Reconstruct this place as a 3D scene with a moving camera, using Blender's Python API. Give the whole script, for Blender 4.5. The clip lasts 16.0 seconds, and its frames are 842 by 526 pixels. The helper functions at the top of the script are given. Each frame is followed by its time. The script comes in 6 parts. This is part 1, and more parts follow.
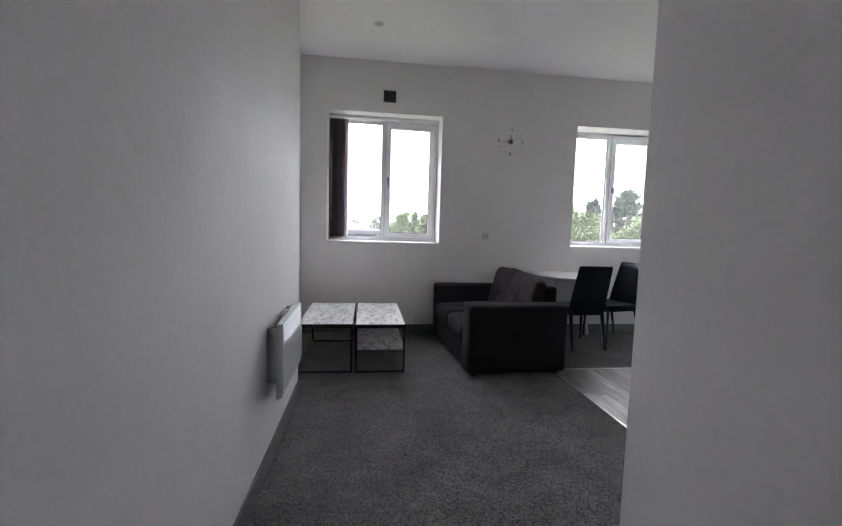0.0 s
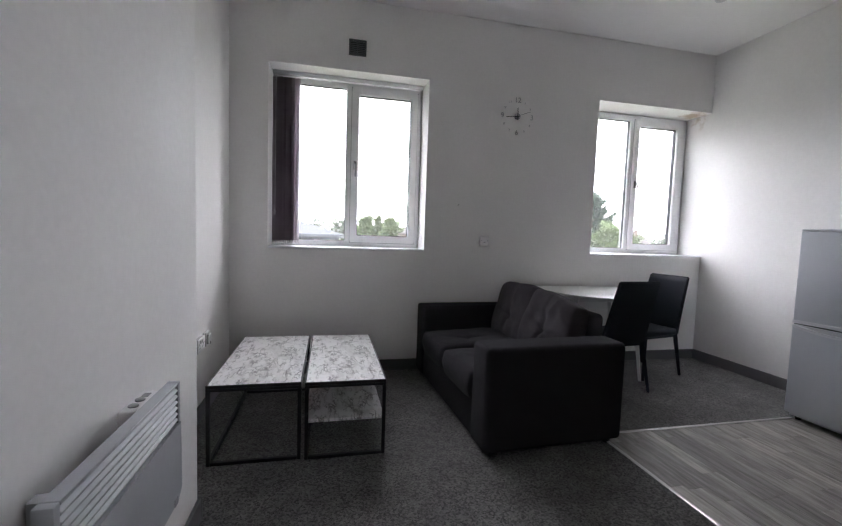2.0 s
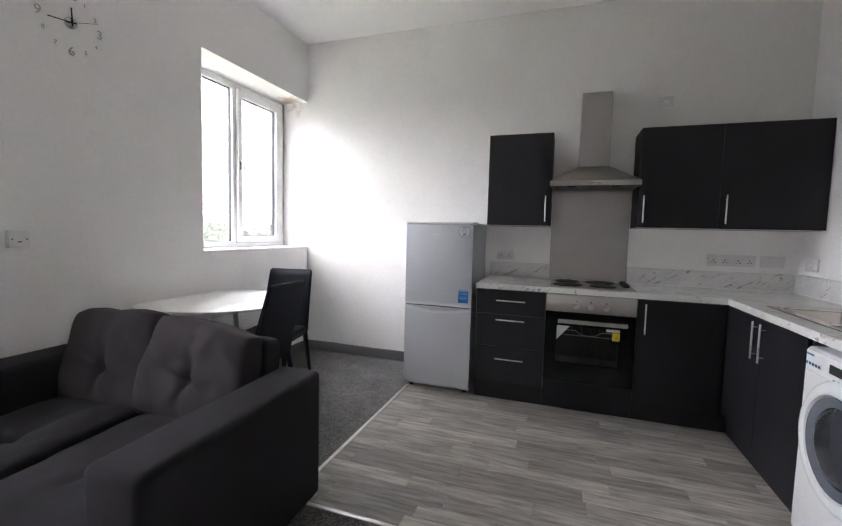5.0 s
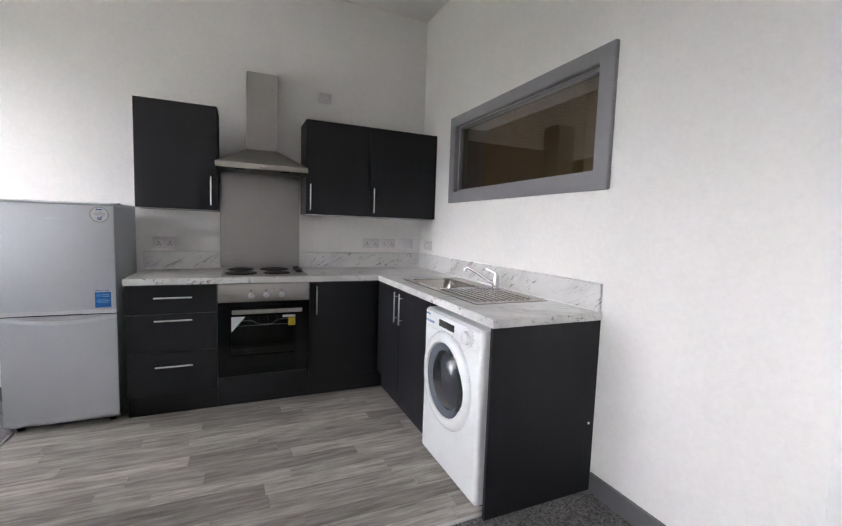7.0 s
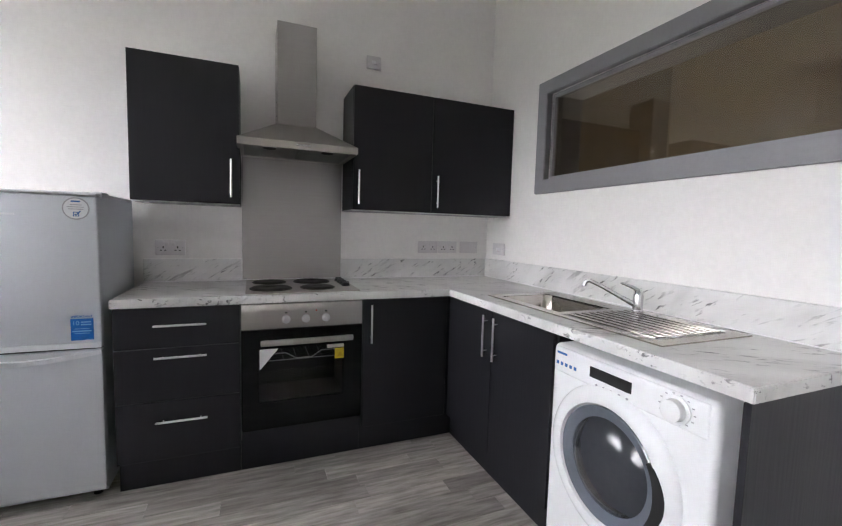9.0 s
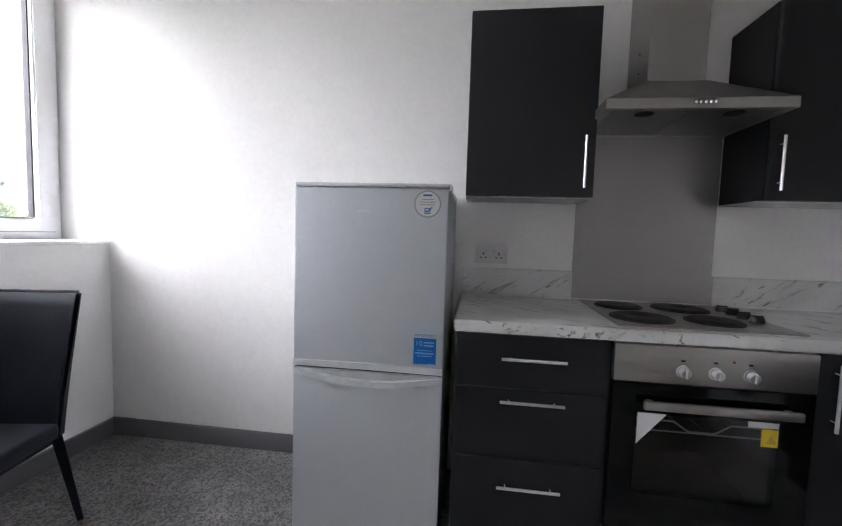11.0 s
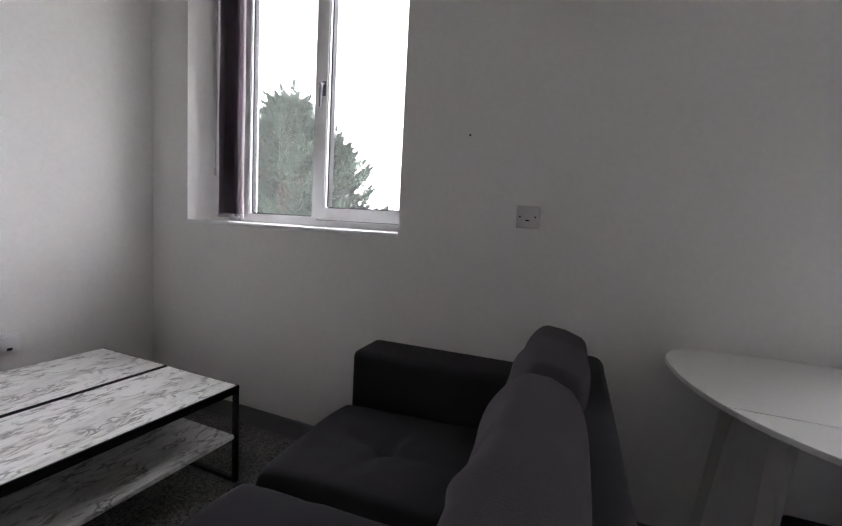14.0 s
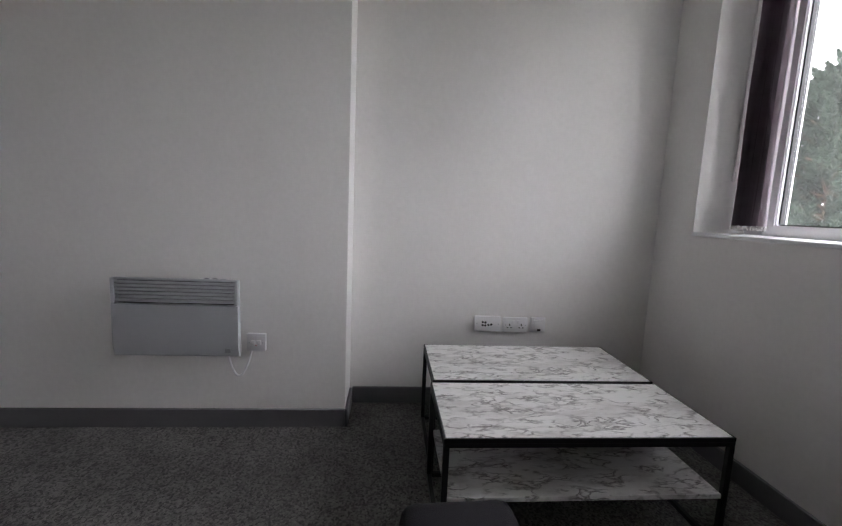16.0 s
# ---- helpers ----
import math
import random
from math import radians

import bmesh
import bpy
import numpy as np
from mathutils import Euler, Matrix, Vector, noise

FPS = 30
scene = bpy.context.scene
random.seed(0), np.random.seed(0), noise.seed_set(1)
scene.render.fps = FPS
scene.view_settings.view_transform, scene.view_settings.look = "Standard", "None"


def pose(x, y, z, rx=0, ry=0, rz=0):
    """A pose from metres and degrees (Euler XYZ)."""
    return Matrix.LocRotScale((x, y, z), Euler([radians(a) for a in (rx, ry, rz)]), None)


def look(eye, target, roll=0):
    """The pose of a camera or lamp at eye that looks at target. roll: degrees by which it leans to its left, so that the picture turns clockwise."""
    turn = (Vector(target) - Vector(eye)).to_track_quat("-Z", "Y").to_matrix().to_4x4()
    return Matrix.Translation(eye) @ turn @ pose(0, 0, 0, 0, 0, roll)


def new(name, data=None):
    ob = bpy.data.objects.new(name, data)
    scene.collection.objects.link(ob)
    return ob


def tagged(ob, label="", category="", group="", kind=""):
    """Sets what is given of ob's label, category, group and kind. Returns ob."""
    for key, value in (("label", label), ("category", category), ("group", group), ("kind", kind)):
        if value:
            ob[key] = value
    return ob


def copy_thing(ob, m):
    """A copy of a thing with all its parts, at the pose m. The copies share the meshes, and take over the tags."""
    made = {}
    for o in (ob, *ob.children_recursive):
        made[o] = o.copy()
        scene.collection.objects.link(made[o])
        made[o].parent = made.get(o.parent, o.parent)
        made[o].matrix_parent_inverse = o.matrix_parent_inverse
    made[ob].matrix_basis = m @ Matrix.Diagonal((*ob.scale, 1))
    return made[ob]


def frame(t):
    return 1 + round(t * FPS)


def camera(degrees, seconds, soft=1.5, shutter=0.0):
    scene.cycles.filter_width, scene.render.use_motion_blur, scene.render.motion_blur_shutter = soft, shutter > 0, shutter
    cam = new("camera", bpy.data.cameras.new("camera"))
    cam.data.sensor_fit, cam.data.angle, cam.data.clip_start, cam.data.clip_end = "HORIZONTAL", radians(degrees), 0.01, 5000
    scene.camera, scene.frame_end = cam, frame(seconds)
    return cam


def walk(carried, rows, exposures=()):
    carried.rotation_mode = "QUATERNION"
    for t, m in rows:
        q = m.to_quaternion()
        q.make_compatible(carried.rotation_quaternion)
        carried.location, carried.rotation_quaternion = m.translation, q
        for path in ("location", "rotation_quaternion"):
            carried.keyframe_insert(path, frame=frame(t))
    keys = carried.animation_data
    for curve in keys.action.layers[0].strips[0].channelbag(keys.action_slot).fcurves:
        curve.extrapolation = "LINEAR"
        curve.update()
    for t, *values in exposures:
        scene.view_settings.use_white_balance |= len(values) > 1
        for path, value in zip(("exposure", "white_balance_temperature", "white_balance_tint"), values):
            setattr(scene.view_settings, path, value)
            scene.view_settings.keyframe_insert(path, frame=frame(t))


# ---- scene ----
cam = camera(91.5, 16.0, soft=1.25)

PATH = [
    (0, (0.586, 2.058, 1.280), (0.849, 4.033, 1.111), 1.72),
    (0.5, (0.639, 2.407, 1.257), (0.924, 4.380, 1.103), 1.87),
    (1, (0.650, 2.751, 1.282), (0.943, 4.724, 1.133), 1.99),
    (1.5, (0.630, 3.092, 1.271), (0.953, 5.060, 1.125), 1.97),
    (2, (0.610, 3.366, 1.250), (1.050, 5.312, 1.107), 1.94),
    (2.5, (0.605, 3.667, 1.264), (1.212, 5.568, 1.128), 1.67),
    (3, (0.613, 3.946, 1.242), (1.338, 5.805, 1.116), 1.60),
    (3.5, (0.631, 4.179, 1.274), (1.645, 5.896, 1.126), 1.56),
    (4, (0.691, 4.379, 1.277), (2.042, 5.847, 1.131), 1.75),
    (4.5, (0.769, 4.424, 1.293), (2.401, 5.569, 1.135), 1.59),
    (5, (0.742, 4.426, 1.286), (2.630, 5.069, 1.138), 1.45),
    (5.2, (0.764, 4.420, 1.223), (2.717, 4.836, 1.110), 1.73),
    (7.3, (0.878, 4.371, 1.292), (2.669, 3.497, 1.116), 1.55),
    (7.5, (0.985, 4.428, 1.271), (2.766, 3.534, 1.100), 1.28),
    (7.7, (1.078, 4.424, 1.276), (2.867, 3.545, 1.105), 1.49),
    (8, (1.200, 4.453, 1.299), (2.996, 3.592, 1.117), 1.43),
    (8.2, (1.309, 4.443, 1.284), (3.119, 3.612, 1.108), 1.45),
    (10.3, (2.281, 4.693, 1.241), (4.223, 4.240, 1.082), 1.32),
    (10.6, (2.389, 4.807, 1.237), (4.377, 4.639, 1.087), 1.22),
    (11, (2.469, 4.969, 1.200), (4.445, 5.237, 1.057), 1.76),
    (11.5, (2.494, 5.092, 1.208), (4.257, 6.019, 1.037), 1.81),
    (12, (2.538, 5.096, 1.220), (3.915, 6.531, 1.005), 1.81),
    (12.2, (2.516, 5.100, 1.225), (3.715, 6.686, 1.006), 1.83),
    (12.5, (2.457, 5.120, 1.217), (3.366, 6.886, 0.988), 1.75),
    (13, (2.384, 5.232, 1.195), (2.672, 7.199, 0.973), 1.44),
    (13.5, (2.327, 5.296, 1.182), (2.007, 7.261, 0.983), 2.50),
    (14, (2.273, 5.348, 1.154), (1.500, 7.183, 0.964), 3.21),
    (14.5, (2.292, 5.403, 1.189), (1.050, 6.953, 0.956), 2.72),
    (15, (2.233, 5.382, 1.207), (0.599, 6.502, 0.934), 2.36),
    (15.5, (2.192, 5.331, 1.194), (0.311, 5.955, 0.924), 2.14),
    (16, (2.170, 5.390, 1.168), (0.194, 5.554, 0.906), 2.44),
]

EXPOSURES = [(0, 3.82, 6200, 10), (1.5, 3.74, 6200, 10), (2.5, 3.54, 6250, 10), (3.5, 3.43, 6300, 10), (4.5, 3.86, 6400, 10), (5, 4.44, 6450, 10), (7.3, 4.76, 6450, 10), (8.2, 4.76, 6450, 10), (10.5, 4.80, 6350, 10), (11, 4.32, 6250, 10), (11.5, 3.54, 6200, 10), (12, 3.28, 6200, 10), (13, 3.24, 6250, 10), (13.5, 3.26, 6250, 10), (14, 3.56, 6400, 10), (14.5, 3.68, 6420, 10), (15.5, 3.28, 6420, 10), (16, 3.33, 6400, 10)]
walk(cam, [(t, look(eye, target, roll)) for t, eye, target, roll in PATH], EXPOSURES)

# ---------------------------------------------------------------- world, sun
world = bpy.data.worlds.new("overcast_sky")
scene.world = world
world.use_nodes = True
wn, wl = world.node_tree.nodes, world.node_tree.links
wn.clear()
w_out = wn.new("ShaderNodeOutputWorld")
w_bg = wn.new("ShaderNodeBackground")
w_sky = wn.new("ShaderNodeTexSky")
w_sky.sky_type = "NISHITA"
w_sky.sun_disc = False
w_sky.sun_elevation = radians(38)
w_sky.sun_rotation = radians(200)
w_sky.air_density, w_sky.dust_density, w_sky.ozone_density = 1.0, 3.0, 1.0
w_co = wn.new("ShaderNodeTexCoord")
w_map = wn.new("ShaderNodeMapping")
w_map.inputs["Scale"].default_value = (1.0, 1.0, 3.2)
w_noise = wn.new("ShaderNodeTexNoise")
w_noise.inputs["Scale"].default_value = 3.4
w_noise.inputs["Detail"].default_value = 7.0
w_noise.inputs["Roughness"].default_value = 0.55
w_ramp = wn.new("ShaderNodeValToRGB")
w_ramp.color_ramp.elements[0].position, w_ramp.color_ramp.elements[0].color = 0.36, (7.4, 7.1, 7.5, 1)
w_ramp.color_ramp.elements[1].position, w_ramp.color_ramp.elements[1].color = 0.60, (11.8, 11.3, 11.7, 1)
w_mix = wn.new("ShaderNodeMixRGB")
w_mix.inputs["Fac"].default_value = 0.85
wl.new(w_co.outputs["Generated"], w_map.inputs["Vector"])
wl.new(w_map.outputs["Vector"], w_noise.inputs["Vector"])
wl.new(w_noise.outputs["Fac"], w_ramp.inputs["Fac"])
wl.new(w_sky.outputs["Color"], w_mix.inputs["Color1"])
wl.new(w_ramp.outputs["Color"], w_mix.inputs["Color2"])
wl.new(w_mix.outputs["Color"], w_bg.inputs["Color"])
w_bg.inputs["Strength"].default_value = 0.12
wl.new(w_bg.outputs["Background"], w_out.inputs["Surface"])

sun_data = bpy.data.lights.new("sun", "SUN")
sun_data.energy, sun_data.angle, sun_data.color = 0.5, radians(25), (1.0, 0.97, 0.92)
sun = new("sun", sun_data)
sun.matrix_world = look((-12, -30, 26), (0, 0, 0))

# ---------------------------------------------------------------- materials


def mat(name, color, rough=0.5, metal=0.0, var=0.06, scale=6.0, fine=60.0, bump=0.0, bump_scale=None, rvar=0.08, coat=0.0, spec=0.5, stretch=(1, 1, 1), rand=0.0, trans=0.0):
    """A surface whose colour and gloss vary at two scales, with fine relief."""
    m = bpy.data.materials.new(name)
    m.use_nodes = True
    n, l = m.node_tree.nodes, m.node_tree.links
    b = n["Principled BSDF"]
    b.inputs["Metallic"].default_value = metal
    b.inputs["Specular IOR Level"].default_value = spec
    b.inputs["Coat Weight"].default_value = coat
    if trans:
        b.inputs["Transmission Weight"].default_value = trans
    co = n.new("ShaderNodeTexCoord")
    mp = n.new("ShaderNodeMapping")
    mp.inputs["Scale"].default_value = stretch
    l.new(co.outputs["Object"], mp.inputs["Vector"])
    big = n.new("ShaderNodeTexNoise")
    big.inputs["Scale"].default_value, big.inputs["Detail"].default_value = scale, 5
    small = n.new("ShaderNodeTexNoise")
    small.inputs["Scale"].default_value, small.inputs["Detail"].default_value = fine, 4
    l.new(mp.outputs["Vector"], big.inputs["Vector"])
    l.new(mp.outputs["Vector"], small.inputs["Vector"])
    add = n.new("ShaderNodeMath")
    add.operation = "ADD"
    l.new(big.outputs["Fac"], add.inputs[0])
    l.new(small.outputs["Fac"], add.inputs[1])
    src = add.outputs[0]
    if rand:
        info = n.new("ShaderNodeObjectInfo")
        mul = n.new("ShaderNodeMath")
        mul.operation = "MULTIPLY_ADD"
        mul.inputs[1].default_value = rand
        l.new(info.outputs["Random"], mul.inputs[0])
        l.new(add.outputs[0], mul.inputs[2])
        src = mul.outputs[0]
    ramp = n.new("ShaderNodeMapRange")
    ramp.inputs["From Min"].default_value, ramp.inputs["From Max"].default_value = 0.5, 1.5 + rand
    ramp.inputs["To Min"].default_value, ramp.inputs["To Max"].default_value = 1 - var, 1 + var
    l.new(src, ramp.inputs["Value"])
    hsv = n.new("ShaderNodeHueSaturation")
    hsv.inputs["Color"].default_value = (*color, 1)
    l.new(ramp.outputs["Result"], hsv.inputs["Value"])
    l.new(hsv.outputs["Color"], b.inputs["Base Color"])
    rr = n.new("ShaderNodeMapRange")
    rr.inputs["To Min"].default_value, rr.inputs["To Max"].default_value = max(0.02, rough - rvar), min(1, rough + rvar)
    l.new(big.outputs["Fac"], rr.inputs["Value"])
    l.new(rr.outputs["Result"], b.inputs["Roughness"])
    if bump:
        bn = n.new("ShaderNodeTexNoise")
        bn.inputs["Scale"].default_value, bn.inputs["Detail"].default_value = bump_scale or fine, 5
        l.new(mp.outputs["Vector"], bn.inputs["Vector"])
        bp = n.new("ShaderNodeBump")
        bp.inputs["Strength"].default_value, bp.inputs["Distance"].default_value = bump, 0.01
        l.new(bn.outputs["Fac"], bp.inputs["Height"])
        l.new(bp.outputs["Normal"], b.inputs["Normal"])
    return m


def marble(name, vein, warm, scale, thin, stretch, rough=0.3, sparse=0.5, bend=0.34, white=0.85):
    """White marble print with veins along distorted cell borders, broken up by a mask."""
    m = bpy.data.materials.new(name)
    m.use_nodes = True
    n, l = m.node_tree.nodes, m.node_tree.links
    b = n["Principled BSDF"]
    b.inputs["Roughness"].default_value = rough
    co = n.new("ShaderNodeTexCoord")
    mp = n.new("ShaderNodeMapping")
    mp.inputs["Scale"].default_value = stretch
    mp.inputs["Rotation"].default_value = (0, 0, radians(35))
    l.new(co.outputs["Object"], mp.inputs["Vector"])
    warp = n.new("ShaderNodeTexNoise")
    warp.inputs["Scale"].default_value, warp.inputs["Detail"].default_value = scale * 0.9, 6
    l.new(mp.outputs["Vector"], warp.inputs["Vector"])
    mixv = n.new("ShaderNodeVectorMath")
    mixv.operation = "MULTIPLY_ADD"
    mixv.inputs[1].default_value = (bend * 8 / scale,) * 3
    l.new(warp.outputs["Color"], mixv.inputs[0])
    l.new(mp.outputs["Vector"], mixv.inputs[2])
    vor = n.new("ShaderNodeTexVoronoi")
    vor.feature = "DISTANCE_TO_EDGE"
    vor.inputs["Scale"].default_value = scale
    l.new(mixv.outputs["Vector"], vor.inputs["Vector"])
    mask = n.new("ShaderNodeTexNoise")
    mask.inputs["Scale"].default_value, mask.inputs["Detail"].default_value = scale * 1.3, 5
    l.new(mp.outputs["Vector"], mask.inputs["Vector"])
    edge = n.new("ShaderNodeMapRange")
    edge.inputs["From Min"].default_value, edge.inputs["From Max"].default_value = 0.0, thin
    edge.inputs["To Min"].default_value, edge.inputs["To Max"].default_value = 1.0, 0.0
    l.new(vor.outputs["Distance"], edge.inputs["Value"])
    mr = n.new("ShaderNodeMapRange")
    mr.inputs["From Min"].default_value, mr.inputs["From Max"].default_value = sparse, sparse + 0.16
    l.new(mask.outputs["Fac"], mr.inputs["Value"])
    mul = n.new("ShaderNodeMath")
    mul.operation = "MULTIPLY"
    l.new(edge.outputs["Result"], mul.inputs[0])
    l.new(mr.outputs["Result"], mul.inputs[1])
    cloud = n.new("ShaderNodeTexNoise")
    cloud.inputs["Scale"].default_value, cloud.inputs["Detail"].default_value = scale * 0.5, 7
    l.new(mixv.outputs["Vector"], cloud.inputs["Vector"])
    base = n.new("ShaderNodeValToRGB")
    base.color_ramp.elements[0].position, base.color_ramp.elements[0].color = 0.32, (*warm, 1)
    base.color_ramp.elements[1].position, base.color_ramp.elements[1].color = 0.55, (white, white * 0.99, white * 0.98, 1)
    l.new(cloud.outputs["Fac"], base.inputs["Fac"])
    mix = n.new("ShaderNodeMixRGB")
    mix.inputs["Color2"].default_value = (*vein, 1)
    l.new(base.outputs["Color"], mix.inputs["Color1"])
    l.new(mul.outputs[0], mix.inputs["Fac"])
    l.new(mix.outputs["Color"], b.inputs["Base Color"])
    return m


def laminate(name, upright):
    """White laminate with short dark slanting flecks and grey clouds; upright: for faces that stand."""
    m = bpy.data.materials.new(name)
    m.use_nodes = True
    n, l = m.node_tree.nodes, m.node_tree.links
    b = n["Principled BSDF"]
    b.inputs["Roughness"].default_value = 0.34
    co = n.new("ShaderNodeTexCoord")
    src = co.outputs["Object"]
    if upright:
        sep = n.new("ShaderNodeSeparateXYZ")
        l.new(src, sep.inputs[0])
        along = n.new("ShaderNodeMath")
        l.new(sep.outputs["X"], along.inputs[0])
        l.new(sep.outputs["Y"], along.inputs[1])
        comb = n.new("ShaderNodeCombineXYZ")
        l.new(along.outputs[0], comb.inputs[0])
        l.new(sep.outputs["Z"], comb.inputs[1])
        src = comb.outputs[0]

    def layer(turn, stretch, scale, low, high, detail=4.0):
        mp = n.new("ShaderNodeMapping")
        mp.vector_type = "TEXTURE"
        mp.inputs["Rotation"].default_value = (0, 0, radians(turn))
        mp.inputs["Scale"].default_value = (stretch, 1, 1)
        l.new(src, mp.inputs["Vector"])
        tex = n.new("ShaderNodeTexNoise")
        tex.inputs["Scale"].default_value, tex.inputs["Detail"].default_value, tex.inputs["Distortion"].default_value = scale, detail, 0.6
        l.new(mp.outputs["Vector"], tex.inputs["Vector"])
        mr = n.new("ShaderNodeMapRange")
        mr.inputs["From Min"].default_value, mr.inputs["From Max"].default_value = low, high
        l.new(tex.outputs["Fac"], mr.inputs["Value"])
        return mr.outputs["Result"]

    def times(p, q):
        mul = n.new("ShaderNodeMath")
        mul.operation = "MULTIPLY"
        l.new(p, mul.inputs[0])
        l.new(q, mul.inputs[1])
        return mul.outputs[0]
    turn = -32 if upright else 55
    fleck = times(layer(turn, 4.5, 62, 0.57, 0.66), layer(turn, 1.6, 9, 0.47, 0.60))
    vein = times(layer(turn, 7.0, 30, 0.60, 0.68), layer(turn, 1.5, 4.5, 0.50, 0.62))
    cloud = layer(turn, 2.2, 6, 0.46, 0.72, 6.0)
    last = None
    for fac, colour, power in ((cloud, (0.44, 0.43, 0.42), 0.55), (vein, (0.20, 0.195, 0.19), 0.6), (fleck, (0.075, 0.073, 0.075), 0.85)):
        weak = n.new("ShaderNodeMath")
        weak.operation = "MULTIPLY"
        weak.inputs[1].default_value = power
        l.new(fac, weak.inputs[0])
        mix = n.new("ShaderNodeMixRGB")
        mix.inputs["Color1"].default_value = (0.74, 0.735, 0.725, 1)
        mix.inputs["Color2"].default_value = (*colour, 1)
        if last:
            l.new(last, mix.inputs["Color1"])
        l.new(weak.outputs[0], mix.inputs["Fac"])
        last = mix.outputs["Color"]
    l.new(last, b.inputs["Base Color"])
    return m


def carpet_material():
    m = bpy.data.materials.new("grey_carpet")
    m.use_nodes = True
    n, l = m.node_tree.nodes, m.node_tree.links
    b = n["Principled BSDF"]
    b.inputs["Roughness"].default_value = 1.0
    b.inputs["Specular IOR Level"].default_value = 0.1
    b.inputs["Sheen Weight"].default_value = 0.15
    co = n.new("ShaderNodeTexCoord")
    tuft = n.new("ShaderNodeTexNoise")
    tuft.inputs["Scale"].default_value, tuft.inputs["Detail"].default_value, tuft.inputs["Roughness"].default_value = 105, 6, 0.85
    worn = n.new("ShaderNodeTexNoise")
    worn.inputs["Scale"].default_value, worn.inputs["Detail"].default_value, worn.inputs["Roughness"].default_value = 3.2, 9, 0.72
    for t in (tuft, worn):
        l.new(co.outputs["Object"], t.inputs["Vector"])
    fleck = n.new("ShaderNodeTexVoronoi")
    fleck.inputs["Scale"].default_value = 125
    l.new(co.outputs["Object"], fleck.inputs["Vector"])
    grey = n.new("ShaderNodeSeparateColor")
    l.new(fleck.outputs["Color"], grey.inputs["Color"])
    both = n.new("ShaderNodeMath")
    both.operation = "MULTIPLY_ADD"
    both.inputs[1].default_value = 0.55
    l.new(grey.outputs["Red"], both.inputs[0])
    l.new(tuft.outputs["Fac"], both.inputs[2])
    ramp = n.new("ShaderNodeValToRGB")
    ramp.color_ramp.elements[0].position, ramp.color_ramp.elements[0].color = 0.46, (0.042, 0.041, 0.040, 1)
    ramp.color_ramp.elements[1].position, ramp.color_ramp.elements[1].color = 1.06, (0.200, 0.193, 0.186, 1)
    l.new(both.outputs[0], ramp.inputs["Fac"])
    val = n.new("ShaderNodeMapRange")
    val.inputs["From Min"].default_value, val.inputs["From Max"].default_value = 0.3, 0.7
    val.inputs["To Min"].default_value, val.inputs["To Max"].default_value = 0.62, 1.38
    l.new(worn.outputs["Fac"], val.inputs["Value"])
    hsv = n.new("ShaderNodeHueSaturation")
    l.new(ramp.outputs["Color"], hsv.inputs["Color"])
    l.new(val.outputs["Result"], hsv.inputs["Value"])
    l.new(hsv.outputs["Color"], b.inputs["Base Color"])
    bp = n.new("ShaderNodeBump")
    bp.inputs["Strength"].default_value, bp.inputs["Distance"].default_value = 0.30, 0.006
    l.new(both.outputs[0], bp.inputs["Height"])
    l.new(bp.outputs["Normal"], b.inputs["Normal"])
    return m


